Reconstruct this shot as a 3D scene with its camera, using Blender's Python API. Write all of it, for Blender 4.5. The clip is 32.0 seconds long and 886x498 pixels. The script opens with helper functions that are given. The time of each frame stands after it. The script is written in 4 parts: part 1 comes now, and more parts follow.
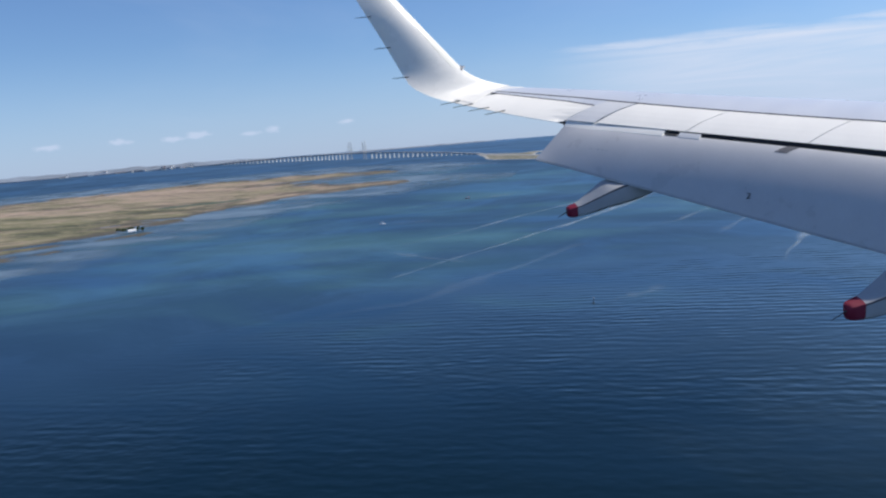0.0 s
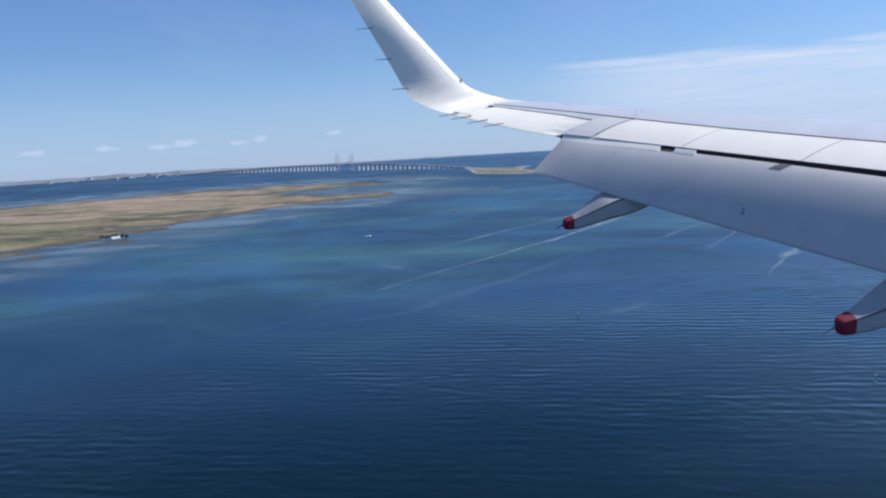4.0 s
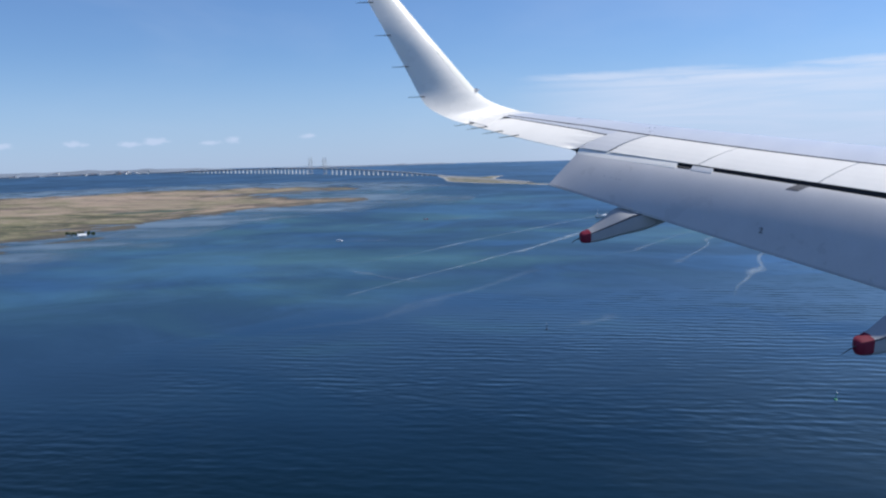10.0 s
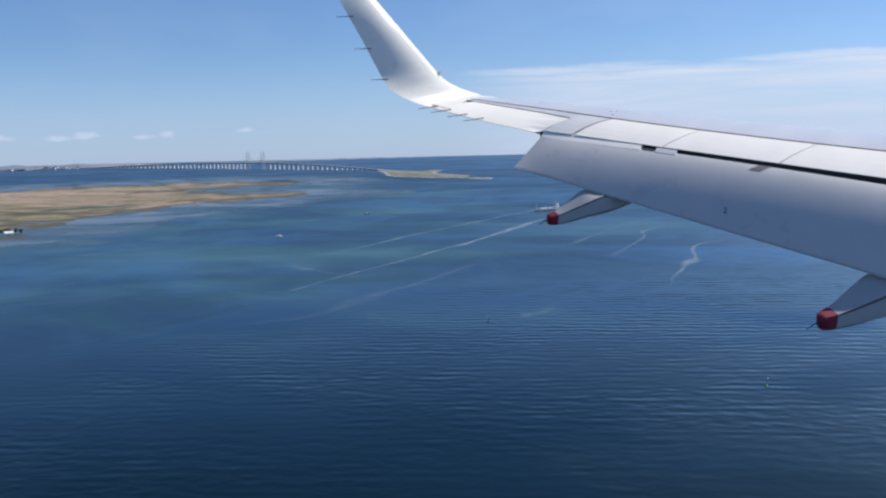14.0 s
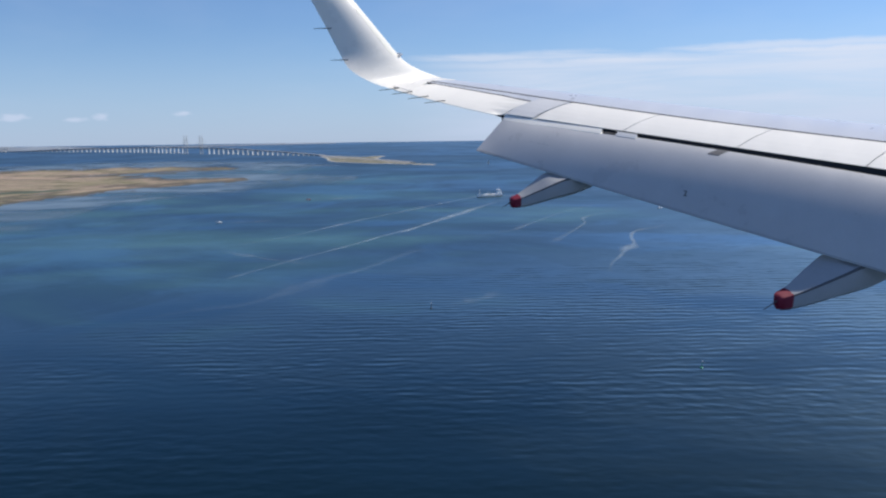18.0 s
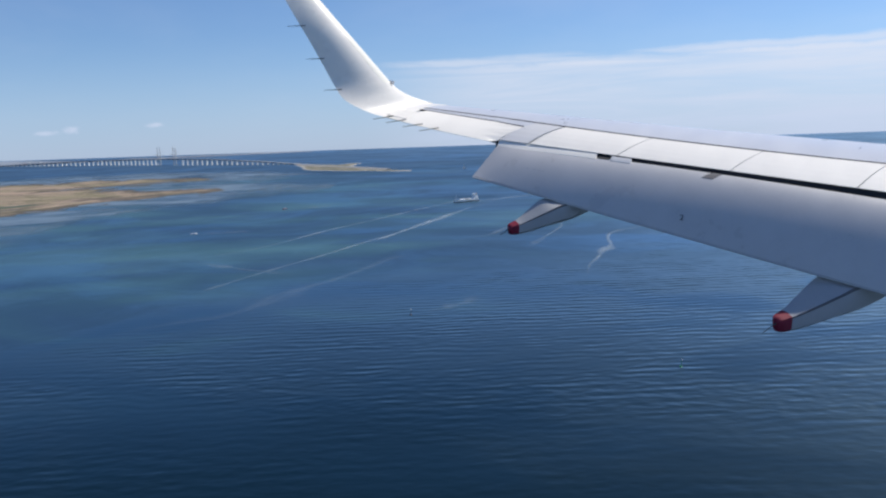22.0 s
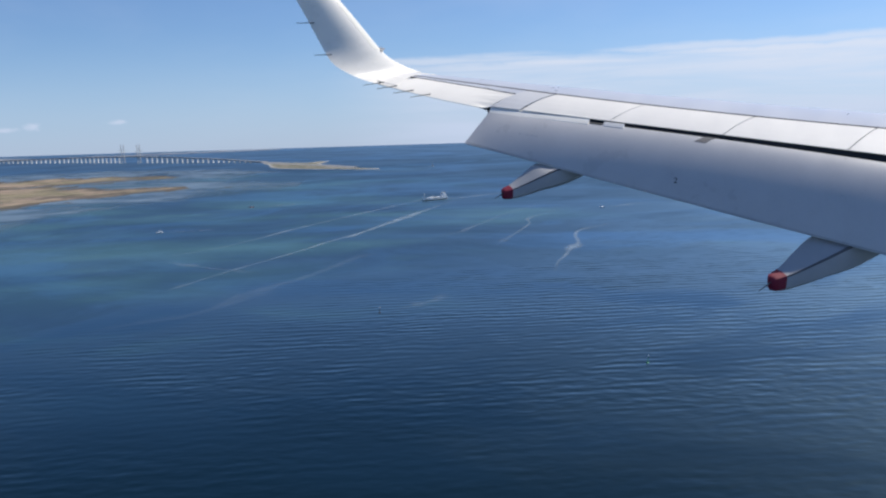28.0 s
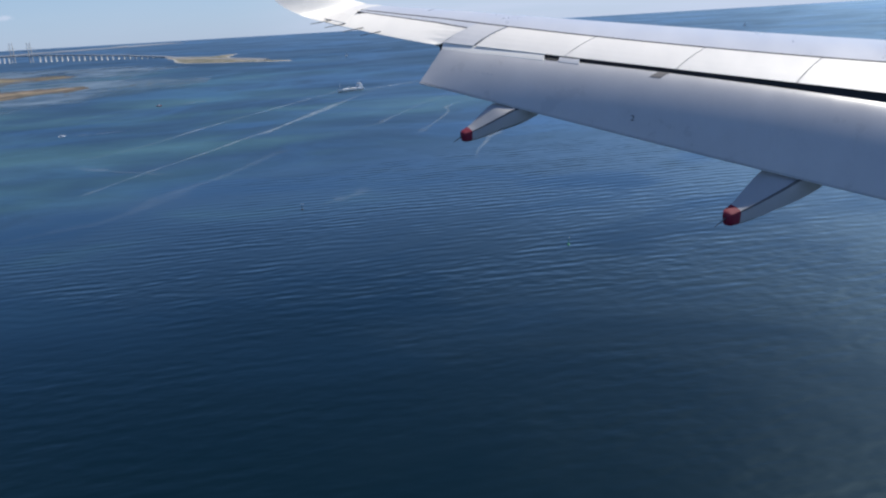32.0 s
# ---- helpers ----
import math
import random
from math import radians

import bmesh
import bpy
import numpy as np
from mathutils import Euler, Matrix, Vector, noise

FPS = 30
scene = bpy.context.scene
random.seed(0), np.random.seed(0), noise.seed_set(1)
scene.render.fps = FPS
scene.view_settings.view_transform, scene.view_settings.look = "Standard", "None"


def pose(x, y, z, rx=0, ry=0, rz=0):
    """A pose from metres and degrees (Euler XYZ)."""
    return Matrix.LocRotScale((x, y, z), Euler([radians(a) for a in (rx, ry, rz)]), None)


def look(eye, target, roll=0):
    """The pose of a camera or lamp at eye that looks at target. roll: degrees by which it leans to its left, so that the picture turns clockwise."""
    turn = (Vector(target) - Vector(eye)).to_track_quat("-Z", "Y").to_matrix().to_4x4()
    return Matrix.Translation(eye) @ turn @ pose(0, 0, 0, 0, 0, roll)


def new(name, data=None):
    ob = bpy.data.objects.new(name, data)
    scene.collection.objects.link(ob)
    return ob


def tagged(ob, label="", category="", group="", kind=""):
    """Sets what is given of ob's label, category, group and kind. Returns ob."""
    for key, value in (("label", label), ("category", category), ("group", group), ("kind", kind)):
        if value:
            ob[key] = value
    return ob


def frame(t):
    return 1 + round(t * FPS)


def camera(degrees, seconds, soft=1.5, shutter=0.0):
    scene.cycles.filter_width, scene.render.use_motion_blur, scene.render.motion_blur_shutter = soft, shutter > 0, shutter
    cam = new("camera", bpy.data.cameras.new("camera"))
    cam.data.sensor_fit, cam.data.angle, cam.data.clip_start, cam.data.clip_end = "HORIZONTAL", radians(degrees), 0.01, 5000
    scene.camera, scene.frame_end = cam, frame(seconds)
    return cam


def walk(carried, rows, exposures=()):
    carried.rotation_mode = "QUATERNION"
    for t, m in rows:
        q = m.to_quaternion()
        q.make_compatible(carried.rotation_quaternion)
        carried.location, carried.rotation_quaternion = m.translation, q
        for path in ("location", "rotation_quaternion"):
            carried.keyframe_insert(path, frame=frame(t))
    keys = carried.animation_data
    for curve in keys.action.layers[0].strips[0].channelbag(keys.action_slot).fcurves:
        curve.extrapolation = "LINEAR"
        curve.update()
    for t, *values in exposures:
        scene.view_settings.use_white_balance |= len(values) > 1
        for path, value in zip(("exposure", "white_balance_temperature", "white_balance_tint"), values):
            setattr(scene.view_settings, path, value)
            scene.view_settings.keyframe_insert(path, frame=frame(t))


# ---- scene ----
H = 150.0  # eye height over the water

# camera rows: seconds, x, y, z, then turns as pose() takes them
PATH = [
    (0, 1.198, 0.160, -0.023, 80.905, 4.492, 11.166),
    (0.5, 1.134, 0.094, 0.072, 80.982, 4.039, 10.201),
    (1, 1.144, 0.135, 0.204, 80.381, 3.035, 9.764),
    (1.5, 1.078, 0.143, 0.268, 80.487, 2.526, 8.797),
    (2, 1.098, 0.149, 0.202, 81.025, 2.317, 9.174),
    (2.5, 1.035, 0.153, 0.155, 80.842, 3.150, 10.172),
    (4.5, 1.109, 0.013, -0.135, 82.747, 3.417, 10.486),
    (5, 1.131, 0.031, -0.219, 83.880, 3.324, 12.425),
    (5.5, 1.086, -0.004, -0.234, 84.129, 2.870, 13.494),
    (6, 1.035, 0.021, -0.261, 84.437, 2.147, 13.967),
    (6.5, 0.913, 0.021, -0.176, 84.551, 2.040, 13.323),
    (7, 0.836, 0.019, -0.130, 84.418, 2.171, 13.161),
    (7.5, 0.787, 0.015, 0.049, 83.529, 2.433, 13.448),
    (8, 0.757, -0.005, 0.291, 82.461, 3.029, 13.000),
    (8.5, 0.694, -0.026, 0.443, 80.942, 2.498, 11.745),
    (9, 0.673, -0.019, 0.329, 80.800, 1.397, 10.685),
    (9.5, 0.587, -0.074, 0.128, 81.732, 1.708, 9.231),
    (10, 0.553, -0.041, 0.003, 82.236, 1.360, 8.502),
    (10.5, 0.448, -0.029, -0.063, 82.638, 0.894, 7.847),
    (11, 0.431, -0.026, -0.080, 82.404, 0.896, 7.637),
    (11.5, 0.339, -0.025, -0.077, 82.098, 1.003, 6.436),
    (12, 0.321, -0.031, 0.007, 81.874, 1.557, 5.336),
    (12.5, 0.242, 0.002, -0.058, 82.167, 1.407, 4.635),
    (13, 0.253, 0.003, -0.022, 81.775, 1.198, 4.629),
    (13.5, 0.199, -0.001, -0.120, 81.825, 1.164, 4.228),
    (14, 0.234, -0.007, -0.131, 81.740, 1.322, 4.278),
    (14.5, 0.132, -0.009, 0.044, 81.272, 1.453, 3.378),
    (16.5, 0.235, 0.006, -0.318, 81.832, 1.152, 2.859),
    (17, 0.179, -0.000, -0.430, 82.348, 0.787, 2.173),
    (17.5, 0.099, 0.015, -0.241, 81.237, 0.564, 1.338),
    (18, -0.008, 0.016, -0.173, 80.692, 0.754, 0.247),
    (18.5, -0.008, -0.001, -0.065, 80.421, 1.150, 0.046),
    (19, -0.000, -0.000, -0.000, 80.553, 1.324, -0.001),
    (19.5, -0.134, 0.007, 0.085, 80.351, 1.475, -0.951),
    (20, -0.246, 0.013, 0.239, 79.404, 1.810, -1.844),
    (20.5, -0.267, 0.007, 0.180, 80.035, 2.504, -2.322),
    (21, -0.258, 0.020, 0.234, 80.521, 2.578, -2.153),
    (21.5, -0.256, 0.013, 0.143, 81.027, 2.173, -1.802),
    (22, -0.254, 0.018, 0.104, 81.044, 1.936, -1.535),
    (22.5, -0.278, 0.023, 0.104, 80.702, 1.683, -1.490),
    (23, -0.326, -0.001, 0.139, 80.202, 2.035, -2.067),
    (23.5, -0.332, 0.016, 0.083, 80.134, 1.899, -2.421),
    (24, -0.373, 0.009, 0.040, 80.181, 1.816, -2.730),
    (24.5, -0.330, 0.021, -0.033, 80.588, 2.018, -2.836),
    (26.5, -0.560, 0.066, 0.282, 78.908, 2.472, -4.228),
    (27, -0.528, 0.007, 0.032, 79.523, 2.091, -4.112),
    (27.5, -0.489, 0.014, -0.308, 80.701, 1.489, -3.757),
    (28, -0.562, 0.045, -0.286, 80.858, 1.721, -3.776),
    (28.5, -0.531, 0.037, -0.078, 80.280, 1.587, -3.960),
    (29, -0.606, 0.048, -0.017, 79.994, 1.813, -4.736),
    (29.5, -0.612, 0.047, 0.041, 79.026, 1.930, -4.713),
    (30, -0.733, 0.040, -0.018, 78.584, 1.914, -5.418),
    (30.5, -0.774, 0.093, 0.154, 77.014, 2.196, -6.057),
    (31, -0.904, 0.127, 0.320, 75.459, 2.230, -7.693),
    (31.5, -0.955, 0.160, 0.367, 74.316, 2.551, -8.880),
    (32, -0.998, 0.194, 0.359, 72.852, 3.232, -9.788),
]
cam = camera(57.5, 32.0, soft=2.3)
walk(cam, [(r[0], pose(r[1], r[2], H + r[3], *r[4:])) for r in PATH],
     exposures=[(0.0, 0.0, 6120, 9.5), (5.0, 0.0, 5900, 9.5), (9.0, 0.0, 5910, 9.5), (13.0, 0.0, 6140, 9.5), (32.0, 0.0, 6270, 9.5)])

# ---- light ----
SUN_AZ, SUN_EL = 66.0, 47.0  # degrees to the right of +Y, and up
world = bpy.data.worlds.new("sky")
scene.world = world
world.use_nodes = True


class Nodes:
    """Short hand for building a node tree."""

    def __init__(self, tree):
        self.tree = tree
        tree.nodes.clear()

    def add(self, kind, ins=None):
        n = self.tree.nodes.new(kind)
        for k, v in (ins or {}).items():
            self.put(n.inputs[k], v)
        return n

    def put(self, socket, v):
        if isinstance(v, bpy.types.NodeSocket):
            self.tree.links.new(v, socket)
        else:
            socket.default_value = v

    def m(self, op, a, b=0.0, c=0.0, clamp=False):
        n = self.add("ShaderNodeMath", {0: a, 1: b, 2: c})
        n.operation, n.use_clamp = op, clamp
        return n.outputs[0]

    def ramp(self, fac, stops, mode="LINEAR"):
        n = self.add("ShaderNodeValToRGB", {0: fac})
        n.color_ramp.interpolation = mode
        els = n.color_ramp.elements
        while len(els) < len(stops):
            els.new(0.5)
        for e, (p, c) in zip(els, stops):
            e.position = p
            e.color = (*c, 1) if len(c) == 3 else c
        return n.outputs[0]

    def mix(self, fac, a, b, mode="MIX"):
        n = self.tree.nodes.new("ShaderNodeMix")
        n.data_type, n.blend_type = "RGBA", mode
        for k, v in ((0, fac), (6, a), (7, b)):
            self.put(n.inputs[k], v)
        return n.outputs[2]

    def noise(self, vec, scale, detail=4.0, rough=0.55, dist=0.0):
        n = self.add("ShaderNodeTexNoise", {"Scale": scale, "Detail": detail, "Roughness": rough, "Distortion": dist})
        if vec is not None:
            self.put(n.inputs["Vector"], vec)
        return n.outputs[0]

    def scaled(self, vec, sx, sy, sz, rz=0.0, loc=(0, 0, 0)):
        n = self.add("ShaderNodeMapping", {"Vector": vec, "Scale": (sx, sy, sz), "Rotation": (0, 0, radians(rz)), "Location": loc})
        return n.outputs[0]

    def smooth(self, x, lo, hi):
        n = self.add("ShaderNodeMapRange", {0: x, 1: lo, 2: hi, 3: 0.0, 4: 1.0})
        n.interpolation_type = "SMOOTHSTEP"
        return n.outputs[0]


def sky():
    g = Nodes(world.node_tree)
    way = g.add("ShaderNodeTexCoord").outputs["Generated"]
    sep = g.add("ShaderNodeSeparateXYZ", {0: way})
    x, y, z = sep.outputs
    az = g.m("MULTIPLY", g.m("ARCTAN2", x, y), 180 / math.pi)
    el = g.m("MULTIPLY", g.m("ARCSINE", z), 180 / math.pi)
    # the sky's lowest band reaches down to the far edge of the water
    up = g.m("MAXIMUM", g.m("ADD", z, 0.034), 0.004)
    vec = g.add("ShaderNodeCombineXYZ", {0: x, 1: y, 2: up}).outputs[0]
    tex = g.add("ShaderNodeTexSky")
    tex.sky_type, tex.sun_disc = "NISHITA", False
    tex.sun_elevation, tex.sun_rotation = radians(SUN_EL), radians(SUN_AZ)
    tex.altitude, tex.air_density, tex.dust_density, tex.ozone_density = 150.0, 1.0, 0.3, 5.0
    g.put(tex.inputs["Vector"], vec)
    ae = g.add("ShaderNodeCombineXYZ", {0: az, 1: el, 2: 0.0}).outputs[0]
    # thin streaked cloud bank on the side of the sun
    streak = g.noise(g.scaled(ae, 0.055, 0.75, 1, rz=2.0), 1.0, 6.0, 0.6, 0.6)
    top = g.m("MULTIPLY_ADD", az, 0.014, 3.95)
    wob = g.m("MULTIPLY", g.m("SUBTRACT", g.noise(g.scaled(ae, 0.16, 0.5, 1), 1.0, 6.0, 0.6), 0.5), 1.5)
    below = g.smooth(g.m("SUBTRACT", g.m("ADD", top, wob), el), -0.15, 0.5)
    right = g.smooth(az, -6.0, 7.0)
    bank = g.m("MULTIPLY", g.m("MULTIPLY", below, right), g.m("MULTIPLY_ADD", g.smooth(streak, 0.30, 0.68), 0.45, 0.34))
    # its upper rim is denser and breaks into wisps
    rim = g.m("SUBTRACT", 1.0, g.smooth(g.m("ABSOLUTE", g.m("SUBTRACT", g.m("ADD", top, g.m("MULTIPLY", wob, 0.6)), el)), 0.05, 0.45))
    rim = g.m("MULTIPLY", g.m("MULTIPLY", rim, g.smooth(az, -5.0, 1.0)), g.m("MULTIPLY", g.smooth(streak, 0.36, 0.56), 0.55))
    bank = g.m("MAXIMUM", bank, rim)
    # faint high veil over the rest
    veil = g.m("MULTIPLY", g.smooth(g.noise(g.scaled(ae, 0.03, 0.12, 1, loc=(3, 7, 0)), 1.0, 5.0, 0.6, 0.4), 0.45, 0.8), 0.10)
    # small fair-weather clouds low over the far coast, and a larger pair high up
    def blob(a0, e0, ra, re):
        da = g.m("DIVIDE", g.m("SUBTRACT", az, a0), ra)
        de = g.m("DIVIDE", g.m("SUBTRACT", el, e0), re)
        r = g.m("SQRT", g.m("ADD", g.m("MULTIPLY", da, da), g.m("MULTIPLY", de, de)))
        return g.m("SUBTRACT", 1.0, r)
    rag = g.m("MULTIPLY", g.m("SUBTRACT", g.noise(g.scaled(ae, 0.5, 0.8, 1), 1.0, 6.0, 0.6), 0.5), 2.2)
    big = g.m("MAXIMUM", blob(-19.4, 10.9, 2.5, 0.75), blob(-12.2, 11.7, 3.6, 1.1))
    fleck = g.m("MULTIPLY", g.m("SUBTRACT", g.noise(g.scaled(ae, 1.3, 2.4, 1), 1.0, 4.0, 0.55), 0.5), 1.8)
    small = blob(-33.0, 0.2, 1.3, 0.28)
    for a0, e0, ra, re in ((-29.6, 0.12, 1.2, 0.22), (-28.0, 0.3, 1.1, 0.34), (-24.4, 0.10, 0.8, 0.24), (-22.9, 0.26, 0.6, 0.36), (-17.9, 0.42, 0.8, 0.24), (-37.0, 0.15, 1.2, 0.25), (-41.5, 0.2, 1.4, 0.3)):
        small = g.m("MAXIMUM", small, blob(a0, e0, ra, re))
    small = g.m("MULTIPLY", g.smooth(g.m("ADD", small, fleck), 0.05, 0.8), 0.62)
    big = g.m("MULTIPLY", g.smooth(g.m("ADD", big, rag), 0.05, 0.6), 0.85)
    cover = g.m("MAXIMUM", g.m("MAXIMUM", bank, veil), g.m("MAXIMUM", small, big))
    clear = g.mix(1.0, tex.outputs[0], (0.93, 0.99, 1.12, 1), "MULTIPLY")
    col = g.mix(cover, clear, (8.5, 8.4, 8.8, 1))
    haze = g.m("MULTIPLY", g.m("SUBTRACT", 1.0, g.smooth(el, -2.0, 6.5)), 0.58)
    col = g.mix(haze, col, (4.05, 5.3, 7.9, 1))
    bg = g.add("ShaderNodeBackground", {"Color": col, "Strength": 0.1})
    g.add("ShaderNodeOutputWorld", {0: bg.outputs[0]})


sky()
sun = bpy.data.lights.new("sun", "SUN")
sun.energy, sun.angle, sun.color = 4.8, radians(0.53), (1.0, 0.92, 0.80)
a, e = radians(SUN_AZ), radians(SUN_EL)
sun_ob = new("sun", sun)
sun_ob.matrix_world = look((0, 0, 400), Vector((0, 0, 400)) - Vector((math.sin(a) * math.cos(e), math.cos(a) * math.cos(e), math.sin(e))))


# ---- materials ----
def material(name):
    mat = bpy.data.materials.new(name)
    mat.use_nodes = True
    g = Nodes(mat.node_tree)
    bsdf = g.add("ShaderNodeBsdfPrincipled")
    g.add("ShaderNodeOutputMaterial", {0: bsdf.outputs[0]})
    pos = g.add("ShaderNodeNewGeometry").outputs["Position"]
    return mat, g, bsdf, pos


def bump(g, bsdf, height, strength, distance):
    b = g.add("ShaderNodeBump", {"Height": height, "Strength": strength, "Distance": distance})
    g.put(bsdf.inputs["Normal"], b.outputs[0])


def paint(name, color, rough=0.35, dirt=0.12, metal=0.0, grain=3.0):
    """Aircraft paint with faint streaks along the air flow and fine grime."""
    mat, g, bsdf, _ = material(name)
    loc = g.add("ShaderNodeTexCoord").outputs["Object"]
    n1 = g.noise(g.scaled(loc, grain, grain * 0.15, grain), 1.0, 5.0)
    n2 = g.noise(loc, 40.0, 3.0)
    k = g.m("MULTIPLY_ADD", g.m("ADD", g.m("SUBTRACT", n1, 0.5), g.m("MULTIPLY", g.m("SUBTRACT", n2, 0.5), 0.4)), dirt * 2, 1.0)
    g.put(bsdf.inputs["Base Color"], g.mix(1.0, (*color, 1), g.add("ShaderNodeCombineXYZ", {0: k, 1: k, 2: k}).outputs[0], "MULTIPLY"))
    g.put(bsdf.inputs["Roughness"], g.m("MULTIPLY_ADD", n1, 0.25, rough - 0.12))
    bsdf.inputs["Metallic"].default_value = metal
    bump(g, bsdf, n1, 0.05, 0.01)
    return mat


def plain(name, color, rough=0.6, metal=0.0, var=0.15, scale=2.0):
    mat, g, bsdf, pos = material(name)
    n = g.noise(pos, scale, 4.0)
    k = g.m("MULTIPLY_ADD", g.m("SUBTRACT", n, 0.5), var * 2, 1.0)
    g.put(bsdf.inputs["Base Color"], g.mix(1.0, (*color, 1), g.add("ShaderNodeCombineXYZ", {0: k, 1: k, 2: k}).outputs[0], "MULTIPLY"))
    bsdf.inputs["Roughness"].default_value = rough
    bsdf.inputs["Metallic"].default_value = metal
    return mat


WING = paint("wing_paint", (0.58, 0.595, 0.63), 0.30)
WING_B = paint("panel_paint", (0.91, 0.87, 0.79), 0.36, 0.08)
GREY = paint("grey_paint", (0.66, 0.655, 0.65), 0.40)
FLAP = paint("flap_paint", (0.55, 0.54, 0.535), 0.30, 0.10)
WHITE = paint("winglet_paint", (0.90, 0.86, 0.78), 0.28, 0.06)
FAIRING = paint("fairing_paint", (0.40, 0.40, 0.405), 0.5, 0.14)
RED = paint("red_paint", (0.20, 0.004, 0.028), 0.62, 0.2)
STRIP = paint("edge_strip_paint", (0.88, 0.85, 0.74), 0.22, 0.05)
# near-black of seams and the painted figure, also the cove's painted shade
SEAM_AND_SHADE = plain("dark_seam_and_shade", (0.02, 0.02, 0.024), 0.7)
RUBBER = plain("seal_rubber", (0.10, 0.10, 0.11), 0.6)
WICK = plain("wick_carbon", (0.05, 0.05, 0.055), 0.5)


def sea_material():
    mat = bpy.data.materials.new("sea_water")
    mat.use_nodes = True
    g = Nodes(mat.node_tree)
    pos = g.add("ShaderNodeNewGeometry").outputs["Position"]
    sep = g.add("ShaderNodeSeparateXYZ", {0: pos})
    x, y = sep.outputs[0], sep.outputs[1]
    # broad soft patches: deep blue, and grey-green over sand and weed
    big = g.noise(g.scaled(pos, 0.0015, 0.0028, 1, rz=-16), 1.0, 3.0, 0.5, 0.7)
    mid = g.noise(g.scaled(pos, 0.0048, 0.0078, 1, rz=-24, loc=(5, 2, 0)), 1.0, 4.0, 0.55, 0.8)
    shoal = g.m("MULTIPLY", g.m("SUBTRACT", 1.0, g.smooth(x, -200.0, 450.0)), g.m("MULTIPLY", g.smooth(y, 380.0, 850.0), g.m("SUBTRACT", 1.0, g.smooth(y, 2300.0, 3000.0))))
    # the near water's weaker sky reflection is put in as a darker colour
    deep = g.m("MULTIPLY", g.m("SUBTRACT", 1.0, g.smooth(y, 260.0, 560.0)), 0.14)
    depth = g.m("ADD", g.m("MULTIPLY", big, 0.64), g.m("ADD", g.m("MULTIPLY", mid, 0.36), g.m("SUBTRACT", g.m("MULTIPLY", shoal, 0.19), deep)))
    col = g.ramp(depth, [(0.36, (0.0015, 0.0098, 0.0160)), (0.50, (0.0030, 0.0150, 0.0290)), (0.60, (0.0070, 0.0240, 0.042)), (0.67, (0.015, 0.044, 0.052)), (0.74, (0.032, 0.080, 0.078)), (0.84, (0.050, 0.115, 0.105))])
    # wind-smoothed slicks in long wisps
    wisp = g.noise(g.scaled(pos, 0.0030, 0.0040, 1, rz=-28, loc=(9, 4, 0)), 1.0, 6.0, 0.60, 1.1)
    slick = g.smooth(wisp, 0.44, 0.64)
    gust = g.smooth(g.noise(g.scaled(pos, 0.0020, 0.0034, 1, rz=-25, loc=(2, 11, 0)), 1.0, 7.0, 0.66, 0.9), 0.40, 0.60)
    # fields of short-crested wind waves; they die out towards the shoals
    def crests(across, along, turn, seed):
        return g.m("SUBTRACT", g.noise(g.scaled(pos, 1 / along, 1 / across, 1, rz=turn, loc=(seed, seed * 2.3, 0)), 1.0, 0.0, 0.5, 0.25), 0.5)
    field = g.smooth(g.noise(g.scaled(pos, 0.006, 0.011, 1, loc=(4, 1, 0)), 1.0, 3.0), 0.34, 0.62)
    def train(length, turn, wob, seed):
        p = g.add("ShaderNodeSeparateXYZ", {0: g.scaled(pos, 1, 1, 1, rz=turn)})
        n = g.noise(g.scaled(pos, 0.022, 0.014, 1, loc=(seed, seed, 0)), 1.0, 1.0, 0.5)
        phase = g.m("MULTIPLY_ADD", p.outputs[1], 2 * math.pi / length, g.m("MULTIPLY", n, wob))
        amp = g.smooth(g.noise(g.scaled(pos, 0.034, 0.034, 1, loc=(seed + 3, 1, 0)), 1.0, 1.0), 0.36, 0.66)
        return g.m("MULTIPLY", g.m("SINE", phase), amp)
    fine = g.m("ADD", g.m("MULTIPLY", crests(9.0, 15.0, -6, 6.0), 0.55), g.m("ADD", g.m("MULTIPLY", crests(4.6, 8.0, 3, 9.0), 0.42), g.m("MULTIPLY", crests(2.7, 5.0, 12, 4.0), 0.16)))
    # the longer trains run in the open channel and die down below the flight path
    swell = g.m("ADD", g.m("MULTIPLY", train(11.4, 2, 8.0, 2.0), 0.34), g.m("MULTIPLY", train(8.2, -4, 8.0, 6.0), 0.23))
    waves = g.m("ADD", g.m("MULTIPLY", swell, g.m("MULTIPLY_ADD", g.smooth(y, 280.0, 700.0), 0.72, 0.28)), g.m("MULTIPLY", fine, 0.75))
    edge = g.m("MULTIPLY", g.m("SUBTRACT", g.noise(g.scaled(pos, 0.004, 0.006, 1, loc=(4, 8, 0)), 1.0, 4.0, 0.6), 0.5), 900.0)
    zone = g.smooth(g.m("ADD", g.m("SUBTRACT", g.m("MULTIPLY", x, 1.25), y), g.m("ADD", edge, 830.0)), -80.0, 260.0)
    h = g.m("MULTIPLY", waves, g.m("MULTIPLY", g.m("MULTIPLY_ADD", zone, 0.80, 0.12), g.m("MULTIPLY_ADD", field, 0.60, 0.30)))
    h = g.m("MULTIPLY", h, g.m("MULTIPLY_ADD", slick, -0.5, 1.0))
    nrm = g.add("ShaderNodeBump", {"Height": h, "Strength": 1.0, "Distance": 0.92}).outputs[0]
    body = g.add("ShaderNodeBsdfDiffuse", {"Color": col})
